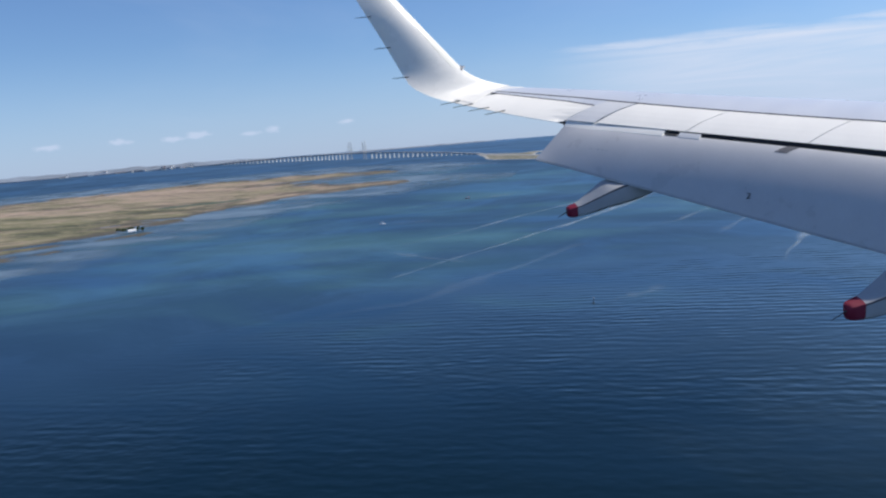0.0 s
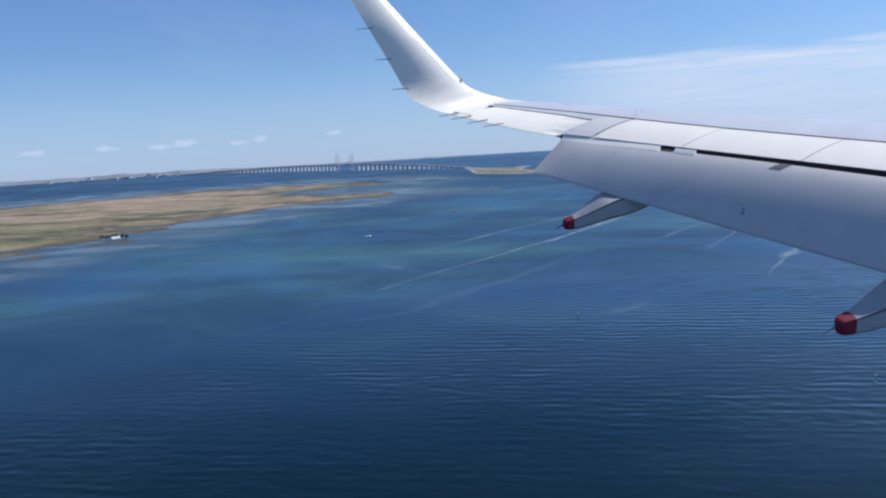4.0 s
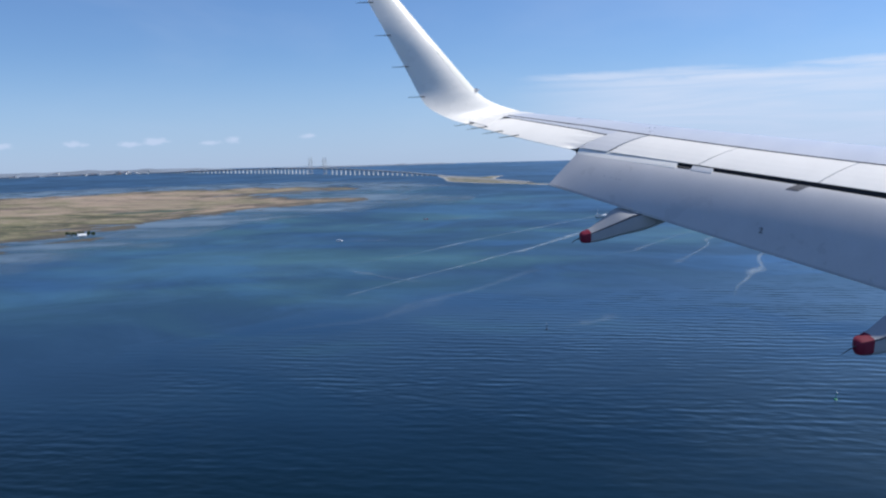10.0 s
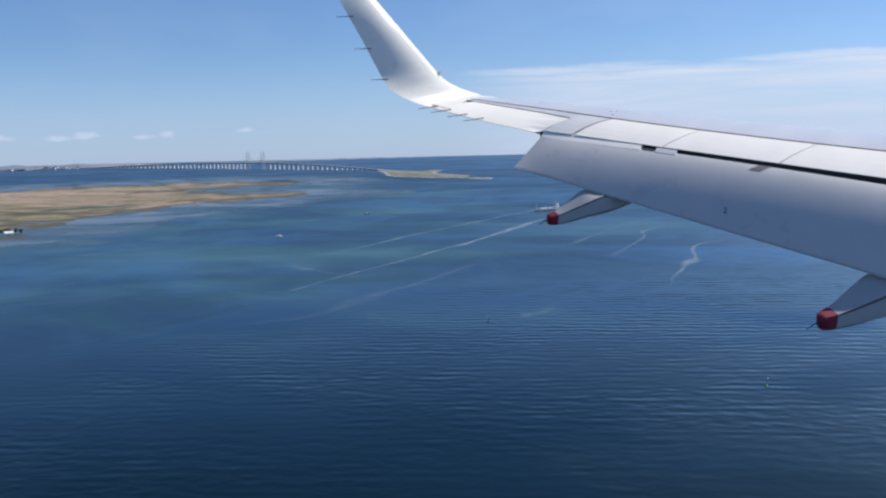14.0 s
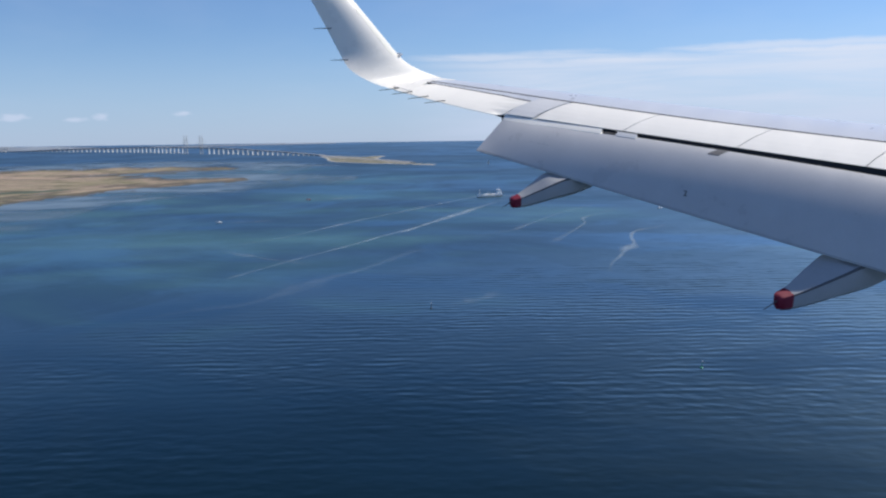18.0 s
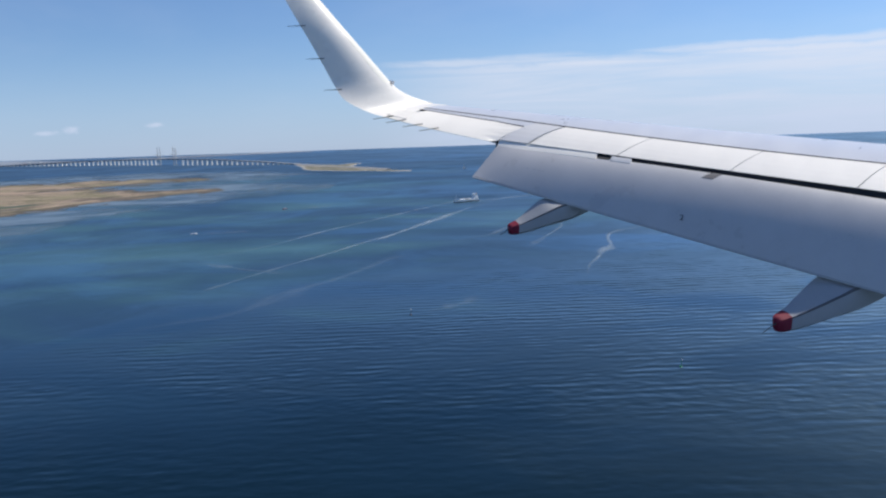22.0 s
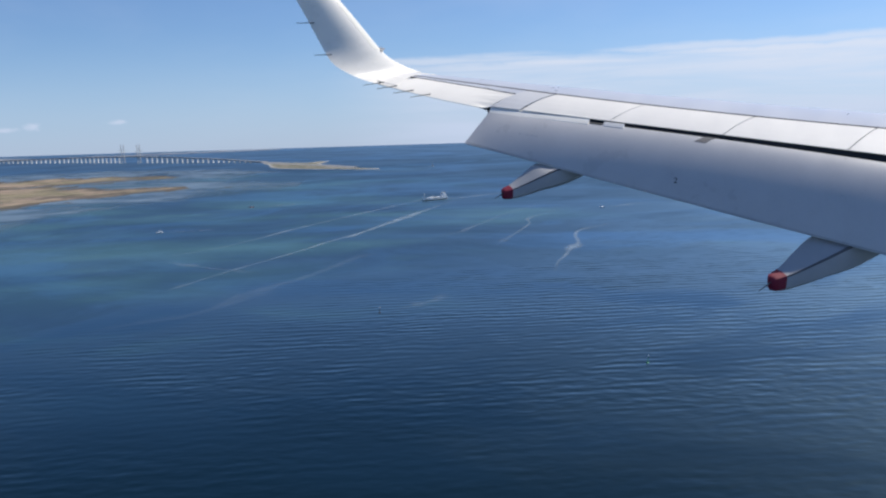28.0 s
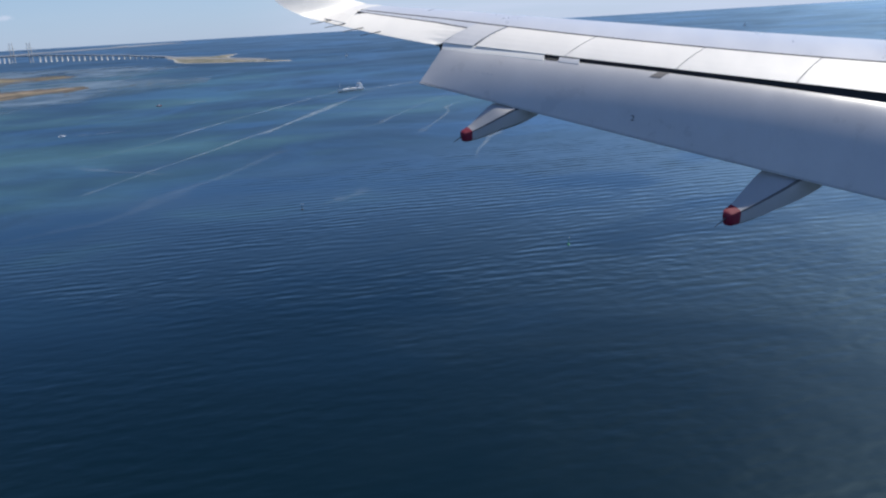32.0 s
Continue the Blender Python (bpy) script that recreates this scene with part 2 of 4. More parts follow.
    gloss = g.add("ShaderNodeBsdfGlossy", {"Color": (0.54, 0.785, 0.99, 1), "Roughness": g.m("MULTIPLY_ADD", slick, -0.08, 0.41), "Normal": nrm})
    # rippled water gets more gloss; the far lift imitates haze at the horizon
    gloss_cap = g.m("ADD", g.m("MULTIPLY_ADD", zone, 0.07, 0.232), g.m("MULTIPLY", g.smooth(y, 2300.0, 4700.0), 0.12))
    # wave shadowing keeps a rough sea from mirroring fully at a grazing view
    fac = g.m("MINIMUM", g.m("MULTIPLY", g.m("POWER", g.add("ShaderNodeFresnel", {"IOR": 1.33, "Normal": nrm}).outputs[0], 1.3), 1.6), g.m("MULTIPLY_ADD", slick, 0.13, g.m("MULTIPLY_ADD", gust, 0.08, gloss_cap)))
    mixed = g.add("ShaderNodeMixShader", {0: fac, 1: body.outputs[0], 2: gloss.outputs[0]})
    g.add("ShaderNodeOutputMaterial", {0: mixed.outputs[0]})
    return mat


def marsh_material():
    mat, g, bsdf, pos = material("salt_marsh")
    sep = g.add("ShaderNodeSeparateXYZ", {0: pos})
    n1 = g.noise(g.scaled(pos, 0.0030, 0.0090, 1, rz=-10), 1.0, 7.0, 0.66, 0.5)
    n2 = g.noise(g.scaled(pos, 0.016, 0.03, 1), 1.0, 5.0, 0.65, 0.3)
    n3 = g.noise(g.scaled(pos, 0.0022, 0.0130, 1, rz=-14, loc=(7, 3, 0)), 1.0, 6.0, 0.62, 0.9)
    k = g.m("ADD", g.m("MULTIPLY", n1, 0.6), g.m("MULTIPLY", n2, 0.4))
    # greener towards the near shore, reddish brown heath behind it
    k = g.m("ADD", k, g.m("MULTIPLY_ADD", g.smooth(g.m("ADD", sep.outputs[1], g.m("MULTIPLY", sep.outputs[0], 0.35)), 900.0, 1500.0), 0.09, -0.05))
    col = g.ramp(k, [(0.36, (0.115, 0.125, 0.066)), (0.45, (0.195, 0.182, 0.108)), (0.52, (0.270, 0.225, 0.160)), (0.58, (0.345, 0.260, 0.200)), (0.68, (0.41, 0.325, 0.265))])
    dark = g.m("MULTIPLY", g.smooth(n3, 0.54, 0.61), 0.75)
    col = g.mix(dark, col, (0.050, 0.052, 0.045, 1))
    n4 = g.noise(g.scaled(pos, 0.006, 0.024, 1, rz=-18, loc=(2, 6, 0)), 1.0, 7.0, 0.68, 0.7)
    col = g.mix(g.m("MULTIPLY", g.smooth(n4, 0.54, 0.64), 0.6), col, (0.07, 0.072, 0.05, 1))
    col = g.mix(g.m("MULTIPLY", g.smooth(n4, 0.44, 0.34), 0.35), col, (0.30, 0.26, 0.205, 1))
    # tussocks, and hollows filled with darker sedge
    n5 = g.noise(g.scaled(pos, 0.020, 0.034, 1, rz=-12, loc=(5, 5, 0)), 1.0, 5.0, 0.7, 0.4)
    col = g.mix(g.m("MULTIPLY", g.smooth(n5, 0.55, 0.66), 0.65), col, (0.085, 0.080, 0.050, 1))
    col = g.mix(g.m("MULTIPLY", g.smooth(n5, 0.46, 0.36), 0.45), col, (0.40, 0.33, 0.22, 1))
    # wet mud and weed along the water's edge
    mud = g.m("SUBTRACT", 1.0, g.smooth(g.m("ADD", sep.outputs[2], g.m("MULTIPLY", n3, 1.8)), 1.35, 2.2))
    col = g.mix(g.m("MULTIPLY", mud, 0.85), col, (0.085, 0.078, 0.068, 1))
    g.put(bsdf.inputs["Base Color"], col)
    bsdf.inputs["Roughness"].default_value = 0.95
    bsdf.inputs["Specular IOR Level"].default_value = 0.1
    bump(g, bsdf, n2, 0.6, 1.5)
    return mat


def shallow_material():
    mat, g, bsdf, pos = material("shallow_water")
    n = g.noise(g.scaled(pos, 0.0050, 0.0085, 1, rz=-32), 1.0, 7.0, 0.62, 0.9)
    g.put(bsdf.inputs["Base Color"], g.ramp(n, [(0.35, (0.09, 0.14, 0.19)), (0.55, (0.16, 0.225, 0.29)), (0.75, (0.25, 0.32, 0.38))]))
    bsdf.inputs["Roughness"].default_value = 0.35
    bsdf.inputs["IOR"].default_value = 1.33
    # the bed sinks away from the shore
    sep = g.add("ShaderNodeSeparateXYZ", {0: pos})
    g.put(bsdf.inputs["Alpha"], g.m("MULTIPLY", g.smooth(n, 0.26, 0.62), g.m("MULTIPLY", g.smooth(sep.outputs[2], 0.0, 0.055), 0.75)))
    return mat


def made_ground():
    """Dumped sand and stone, half overgrown, with a stony rim."""
    mat, g, bsdf, pos = material("made_ground")
    sep = g.add("ShaderNodeSeparateXYZ", {0: pos})
    n1 = g.noise(g.scaled(pos, 0.011, 0.011, 1), 1.0, 6.0, 0.65, 0.5)
    n2 = g.noise(g.scaled(pos, 0.06, 0.06, 1), 1.0, 4.0, 0.6)
    k = g.m("ADD", g.m("MULTIPLY", n1, 0.7), g.m("MULTIPLY", n2, 0.3))
    col = g.ramp(k, [(0.38, (0.065, 0.078, 0.048)), (0.47, (0.125, 0.125, 0.082)), (0.53, (0.19, 0.175, 0.125)), (0.62, (0.31, 0.28, 0.22))])
    rim = g.m("SUBTRACT", 1.0, g.smooth(sep.outputs[2], 0.05, 0.35))
    col = g.mix(rim, col, g.ramp(n2, [(0.4, (0.20, 0.20, 0.19)), (0.6, (0.52, 0.50, 0.45))]))
    g.put(bsdf.inputs["Base Color"], col)
    bsdf.inputs["Roughness"].default_value = 0.95
    bump(g, bsdf, n2, 0.5, 1.0)
    return mat


SEA = sea_material()
SHALLOW = shallow_material()
MARSH = marsh_material()
MADE = made_ground()
CONCRETE = plain("concrete", (0.50, 0.50, 0.48), 0.8, var=0.12, scale=0.05)
PIER = plain("pale_concrete", (0.72, 0.72, 0.70), 0.8, var=0.1, scale=0.05)
# dark steel, lifted towards blue-grey to carry the haze over the bridge
HAZED_STEEL = plain("hazed_steel", (0.21, 0.24, 0.28), 0.6, var=0.15, scale=0.05)
ASPHALT = plain("road_asphalt", (0.33, 0.325, 0.31), 0.9, var=0.15, scale=0.05)
WOODS = plain("far_woods", (0.055, 0.075, 0.05), 0.95, var=0.5, scale=0.01)
# wooded far coast, the blue-grey of distance haze mixed into its base colour
HAZED_LAND = plain("hazed_land", (0.20, 0.235, 0.285), 0.95, var=0.5, scale=0.004)
BRIGHT = plain("white_render", (0.75, 0.75, 0.74), 0.8, var=0.06, scale=0.05)
ROOF = plain("roof_tiles", (0.24, 0.12, 0.09), 0.85, var=0.2, scale=0.2)
LEAF = plain("leaves", (0.05, 0.075, 0.025), 0.9, var=0.5, scale=0.3)
BARK = plain("bark", (0.09, 0.07, 0.05), 0.9, var=0.3, scale=1.0)
HULL = plain("hull_white", (0.86, 0.86, 0.86), 0.4, var=0.05, scale=0.3)
HULLDARK = plain("hull_dark", (0.03, 0.035, 0.05), 0.5, var=0.1, scale=0.3)
HULLRED = plain("hull_red", (0.35, 0.05, 0.03), 0.5, var=0.1, scale=0.3)
SAIL = plain("sailcloth", (0.80, 0.80, 0.78), 0.8, var=0.04, scale=0.5)
GREEN = plain("buoy_green", (0.03, 0.28, 0.14), 0.5, var=0.1, scale=1.0)
WINDOWGLASS = plain("dark_glass", (0.02, 0.025, 0.03), 0.1, var=0.05)


# ---- mesh helpers ----
def link(name, verts, faces, mat, parent=None, smooth=False):
    me = bpy.data.meshes.new(name)
    me.from_pydata([tuple(v) for v in verts], [], faces)
    me.validate()
    bm = bmesh.new()
    bm.from_mesh(me)
    bmesh.ops.recalc_face_normals(bm, faces=bm.faces)
    bm.to_mesh(me)
    bm.free()
    me.materials.append(mat)
    if smooth:
        for p in me.polygons:
            p.use_smooth = True
        me.set_sharp_from_angle(angle=radians(38))
    ob = new(name, me)
    ob.parent = parent
    return ob


def empty(name, m, label, category, group=""):
    ob = new(name)
    ob.empty_display_size = 0.2
    ob.matrix_world = m
    return tagged(ob, label, category, group)


def part(name, geo, mat, parent, label="", smooth=False):
    ob = link(name, geo[0], geo[1], mat, parent, smooth)
    if label:
        tagged(ob, label)
    return ob


def loft(rings, closed=True, caps=True):
    """Skin a row of rings with equal counts."""
    n = len(rings[0])
    verts = [tuple(v) for r in rings for v in r]
    faces = []
    for i in range(len(rings) - 1):
        for j in range(n if closed else n - 1):
            k = (j + 1) % n
            faces.append((i * n + j, i * n + k, (i + 1) * n + k, (i + 1) * n + j))
    if caps and closed:
        faces.append(tuple(range(n)))
        faces.append(tuple((len(rings) - 1) * n + j for j in range(n)))
    return verts, faces


def joined(*geos):
    verts, faces = [], []
    for v, f in geos:
        k = len(verts)
        verts += list(v)
        faces += [tuple(i + k for i in q) for q in f]
    return verts, faces


def box(x0, x1, y0, y1, z0, z1, cut=0.0):
    """A box whose upright edges are cut by the given length."""
    c = cut
    if c <= 0:
        ring = [(x0, y0), (x1, y0), (x1, y1), (x0, y1)]
    else:
        ring = [(x0 + c, y0), (x1 - c, y0), (x1, y0 + c), (x1, y1 - c), (x1 - c, y1), (x0 + c, y1), (x0, y1 - c), (x0, y0 + c)]
    return loft([[(x, y, z0) for x, y in ring], [(x, y, z1) for x, y in ring]])


def rod(a, b, r0, r1, n=8):
    a, b = Vector(a), Vector(b)
    w = (b - a).normalized()
    u = w.orthogonal().normalized()
    v = w.cross(u)
    ring = lambda c, r: [c + (u * math.cos(t) + v * math.sin(t)) * r for t in [2 * math.pi * i / n for i in range(n)]]
    return loft([ring(a, r0), ring(b, r1)])


def spline(points, steps):
    """Catmull-Rom through rows of numbers."""
    pts = [np.array(p, float) for p in points]
    pts = [2 * pts[0] - pts[1]] + pts + [2 * pts[-1] - pts[-2]]
    out = []
    for i in range(1, len(pts) - 2):
        a, b, c, d = pts[i - 1:i + 3]
        for k in range(steps):
            t = k / steps
            out.append(0.5 * (2 * b + (c - a) * t + (2 * a - 5 * b + 4 * c - d) * t * t + (3 * b - a - 3 * c + d) * t ** 3))
    out.append(pts[-2])
    return out


# ---- the water and the land ----
def sea():
    xs = np.concatenate([np.linspace(-15000, -3000, 7), np.linspace(-2400, 2400, 17), np.linspace(3000, 15000, 7)])
    ys = np.concatenate([np.linspace(-9000, -600, 5), np.linspace(0, 5600, 29), np.linspace(6500, 18000, 6)])
    nx = len(xs)
    verts = [(x, y, 0.0) for y in ys for x in xs]
    faces = [(j * nx + i, j * nx + i + 1, (j + 1) * nx + i + 1, (j + 1) * nx + i) for j in range(len(ys) - 1) for i in range(nx - 1)]
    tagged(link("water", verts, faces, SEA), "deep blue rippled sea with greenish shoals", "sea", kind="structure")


def edge_distance(poly, x, y):
    """Distances of a grid of places to the outline of a polygon, negative outside."""
    best, hit = np.full(x.shape, 1e9), np.zeros(x.shape, bool)
    for (x0, y0), (x1, y1) in zip(poly, poly[1:] + poly[:1]):
        dx, dy = x1 - x0, y1 - y0
        t = np.clip(((x - x0) * dx + (y - y0) * dy) / (dx * dx + dy * dy), 0, 1)
        best = np.minimum(best, np.hypot(x - x0 - t * dx, y - y0 - t * dy))
        if y0 != y1:
            hit ^= ((y0 > y) != (y1 > y)) & (x < dx * (y - y0) / dy + x0)
    return np.where(hit, best, -best)


def land(name, poly, cell, fray, rise, mat, label, category, lagoons=0.0, margin=0.0):
    """A low sheet of land whose shore frays into spits and pools."""
    xs = [p[0] for p in poly]
    ys = [p[1] for p in poly]
    gx = np.arange(min(xs) - 200, max(xs) + 200, cell)
    gy = np.arange(min(ys) - 200, max(ys) + 200, cell)
    verts, index, height = [], {}, {}
    away = edge_distance(poly, *np.meshgrid(gx, gy))
    for j, y in enumerate(gy):
        for i, x in enumerate(gx):
            d = away[j, i]
            if d + margin < -190:
                height[i, j] = -0.6
                continue
            n = noise.fractal(Vector((x * 0.010, y * 0.006, 1.7)), 0.9, 2.1, 5) * fray
            m = noise.fractal(Vector((x * 0.035, y * 0.020, 5.1)), 0.9, 2.1, 3) * 0.25 * fray
            v = d + n + m + margin
            if lagoons:
                v = min(v, lagoons * (0.42 + noise.fractal(Vector((x * 0.006 + 9, y * 0.016, 3.3)), 0.9, 2.1, 4)) + 0.35 * d)
            if lagoons:
                # drowned strips of mud that lie along the near shore
                across, along = 0.83 * x - 0.55 * y, 0.55 * x + 0.83 * y
                v = min(v, 95 * (0.0 + noise.fractal(Vector((along * 0.005, across * 0.022, 8.8)), 0.9, 2.1, 4)) + 0.5 * d)
            height[i, j] = max(-0.6, min(rise, v * 0.02 if not margin else v * 0.0004))
    faces = []
    for j in range(len(gy) - 1):
        for i in range(len(gx) - 1):
            ring = [(i, j), (i + 1, j), (i + 1, j + 1), (i, j + 1)]
            if max(height[c] for c in ring) <= 0.0:
                continue
            face = []
            for c in ring:
                if c not in index:
                    index[c] = len(verts)
                    verts.append((gx[c[0]], gy[c[1]], height[c]))
                face.append(index[c])
            faces.append(tuple(face))
    return tagged(link(name, verts, faces, mat, smooth=True), label, category, kind="structure")


ISLAND = [(-412, 2026), (-519, 1936), (-589, 1813), (-681, 1684), (-759, 1557), (-767, 1356), (-791, 1217), (-828, 1119), (-840, 1001),
          (-872, 919), (-993, 833), (-1346, 841), (-2187, 1262), (-2157, 1810), (-1877, 2013), (-1700, 2256), (-1431, 2479), (-1164, 2615),
          (-867, 2669), (-596, 2500), (-713, 2407), (-866, 2257), (-698, 2148), (-537, 2077)]
PEPPER = [(-511, 3263), (-462, 3089), (-418, 2881), (-382, 2789), (-295, 2718), (-195, 2659), (-99, 2584), (-36, 2555), (-41, 2593),
          (-122, 2680), (-206, 2798), (-246, 2930), (-257, 3056), (-236, 3220), (-276, 3217), (-330, 3140), (-405, 3203), (-492, 3292)]
SANDBANK = [(-2294, 1792), (-1920, 2059), (-1734, 2301), (-1460, 2529), (-1184, 2659), (-884, 2722), (-558, 2624), (-385, 2573),
          (-605, 2847), (-962, 2959), (-1394, 2859), (-1856, 2554), (-2603, 2034)]


def far_coast():
    rng = random.Random(4)
    for name, x0, y0, x1, y1, wide in (("backdrop_coast", -3700, 3450, -1850, 4330, 150.0), ("backdrop_headland", -1850, 4330, -650, 4880, 60.0)):
        n = 60
        rings = []
        for i in range(n + 1):
            t = i / n
            x, y = x0 + (x1 - x0) * t, y0 + (y1 - y0) * t
            h = 16 + 12 * abs(noise.noise(Vector((t * 14, x0 * 0.01, 0)))) + 6 * abs(noise.noise(Vector((t * 50, 3.0, 0))))
            h *= 0.3 * min(1.0, 8 * (1 - t) + 0.15) if name == "backdrop_headland" else min(1.0, 5 * (1 - t) + 0.2)
            rings.append([(x, y, -1), (x, y, h * 0.2), (x - 10, y + 40, h), (x - 20, y + wide, h * 1.1), (x - 20, y + wide, -1)])
        tagged(link(name, *loft(rings), HAZED_LAND, smooth=True), "hazy low wooded coast across the water", "coast", kind="structure")
    for i in range(110):
        t = rng.random() ** 1.3 * 0.95
        x, y = -3700 + 1850 * t, 3450 + 880 * t
        w, d, h = rng.uniform(8, 30), rng.uniform(8, 16), rng.uniform(5, 10) if rng.random() < 0.88 else rng.uniform(11, 17)
        if rng.random() < 0.25:
            w, h = w * 2.2, h * 0.6
        th = empty("far_building", pose(x - rng.uniform(4, 20), y + rng.uniform(-25, 60), 0, 0, 0, rng.uniform(0, 40)),
                   "pale building on the far hazy coast", "building", "buildings on the far coast")
        part("wall", box(-w / 2, w / 2, -d / 2, d / 2, 0, h), BRIGHT if rng.random() < 0.45 else CONCRETE, th)
        part("roof", box(-w / 2 - 0.4, w / 2 + 0.4, -d / 2 - 0.4, d / 2 + 0.4, h, h + 1.0), CONCRETE if rng.random() < 0.6 else ROOF, th)


# ---- the bridge ----
BRIDGE = [(-505, 3262), (-810, 3458), (-1140, 3654), (-1540, 3905), (-2150, 4170)]


def bridge():
    line = spline([(x, y) for x, y in BRIDGE], 40)
    seg = [0.0]
    for p, q in zip(line, line[1:]):
        seg.append(seg[-1] + float(np.hypot(*(q - p))))
    total = seg[-1]

    def at(s):
        i = max(0, min(len(seg) - 2, int(np.searchsorted(seg, s)) - 1))
        t = (s - seg[i]) / (seg[i + 1] - seg[i])
        p = line[i] + (line[i + 1] - line[i]) * t
        d = (line[i + 1] - line[i]) / np.hypot(*(line[i + 1] - line[i]))
        return p, d

    mid = 0.0
    for s in np.linspace(0, total, 400):
        if np.hypot(*(at(s)[0] - np.array(BRIDGE[2]))) < 4:
            mid = float(s)

    def deck(s):
        t = (s - mid) / (mid if s < mid else total - mid)
        return 4.0 + 24.0 * (1 - abs(t) ** 1.7)

    th = empty("road_bridge", pose(0, 0, 0), "long cable-stayed road bridge on pale concrete piers", "bridge")
    ringsd, ringsg = [], []
    for s in np.linspace(0, total, 150):
        p, d = at(s)
        nrm = np.array((-d[1], d[0]))
        z = deck(s)
        side = lambda o, h: (*(p + nrm * o), z + h)
        ringsd.append([side(-5, 0), side(5, 0), side(5, 0.9), side(-5, 0.9)])
        ringsg.append([side(-2.6, -3.6), side(2.6, -3.6), side(3.4, -0.02), side(-3.4, -0.02)])
    part("deck", loft(ringsd), CONCRETE, th, "pale concrete road deck")
    part("girder", loft(ringsg), HAZED_STEEL, th, "dark steel truss girder paled by painted haze")
    s = 10.0
    while s < total:
        if abs(s - mid) > 72:
            p, d = at(s)
            z = deck(s) - 3.7
            rings = [[(-2.2, -4.0, -2), (2.2, -4.0, -2), (2.2, 4.0, -2), (-2.2, 4.0, -2)],
                     [(-2.2, -4.0, 2.0), (2.2, -4.0, 2.0), (2.2, 4.0, 2.0), (-2.2, 4.0, 2.0)],
                     [(-1.6, -3.0, 2.4), (1.6, -3.0, 2.4), (1.6, 3.0, 2.4), (-1.6, 3.0, 2.4)],
                     [(-1.3, -2.6, z), (1.3, -2.6, z), (1.3, 2.6, z), (-1.3, 2.6, z)]]
            ob = part("pier", loft(rings), PIER, th)
            ob.matrix_world = pose(p[0], p[1], 0, 0, 0, math.degrees(math.atan2(d[1], d[0])))
        s += 29.0
    for s in (mid - 50, mid + 50):
        p, d = at(s)
        ang = math.degrees(math.atan2(d[1], d[0]))
        pyl = part("pylon", joined(*[box(-2.2, 2.2, o - 2.0, o + 2.0, -2, 3, 0.5) for o in (-7, 7)], box(-1.2, 1.2, -6, 6, deck(s) - 5.2, deck(s) - 3.8)), PIER, th, "twin-legged concrete pylon")
        pyl.matrix_world = pose(p[0], p[1], 0, 0, 0, ang)
        for o in (-7, 7):
            leg = part("leg", loft([[(-w, o - w, z), (w, o - w, z), (w, o + w, z), (-w, o + w, z)] for w, z in ((1.4, 3), (1.2, 30), (0.9, 80))]), CONCRETE, pyl)
        for sgn in (-1, 1):
            for k in range(6):
                lead = sgn * (10 + 7.2 * k)
                q, _ = at(s + lead)
                for o in (-6.4, 6.4):
                    rel = Matrix(pose(p[0], p[1], 0, 0, 0, ang)).inverted() @ Vector((q[0], q[1], deck(s + lead)))
                    part("stay_cable", rod((0, o, 38 + 7.4 * k), (rel.x, rel.y + o * 0.72, rel.z), 0.10, 0.10, 4), HAZED_STEEL, pyl)


def causeway():
    """The road that comes off the bridge over the made island."""
    pts = spline([(-505, 3264), (-439, 3127), (-366, 3023), (-276, 2918), (-191, 2799), (-112, 2672)], 10)
    rings = []
    for i, p in enumerate(pts):
        d = pts[min(i + 1, len(pts) - 1)] - pts[max(i - 1, 0)]
        nrm = np.array((-d[1], d[0])) / np.hypot(*d)
        z = 4.9 if i < 3 else 3.8
        rings.append([(*(p - nrm * 15), -0.5), (*(p - nrm * 6), z), (*(p + nrm * 6), z), (*(p + nrm * 15), -0.5)])
    tagged(link("road", *loft(rings), ASPHALT), "pale motorway on a low bank across the island", "road", kind="structure")


# ---- the aircraft's wing ----
# The wing's own axes: x inboard along the flap's trailing edge, y forward, z up, from the flap's outer trailing corner.
WING_AT = pose(0.391, 10.0, H, 0, 0, -28.44)
bend = lambda s: 0.34 * s if s < 0 else 0.0  # the tip is swept further aft
te = lambda s: (0.0, -0.579 - 0.2718 * s + 0.0023 * s * s)
front = lambda s: (0.42 + 0.048 * s, -0.2004 - 0.1285 * s - 0.0049 * s * s)
rear = lambda s: (0.48 + 0.052 * s, -0.1253 - 0.1488 * s)
hinge = lambda s: (1.00 + 0.06 * s + bend(s), 0.1215 - 0.1680 * s + 0.0052 * s * s)
crest = lambda s: (1.80 + 0.18 * s + bend(s), 0.195 - 0.1340 * s + 0.0021 * s * s)


def tail(s):
    """The fixed trailing edge: the aileron's outboard of the flap."""
    if s >= 0.05:
        return rear(s)
    return (0.38 + bend(s), -0.149 - 0.2285 * s + 0.0386 * s * s)


def upper(s, d):
    """Height of the upper skin at a station and a distance forward."""
    d0, z0 = tail(s)
    d1, z1 = hinge(s)
    d2, z2 = crest(s)
    x1, x2 = d1 - d0, d2 - d0
    m = np.array([[x1, x1 ** 2, x1 ** 3], [x2, x2 ** 2, x2 ** 3], [1, 2 * x2, 3 * x2 ** 2]])
    a, b, c = np.linalg.solve(m, np.array([z1 - z0, z2 - z0, 0.0]))
    x = d - d0
    return z0 + a * x + b * x * x + c * x ** 3


TIP, ROOT = -1.22, 8.6


def stations(a, b, step=0.2):
    n = max(2, int(math.ceil((b - a) / step)) + 1)
    return np.linspace(a, b, n)


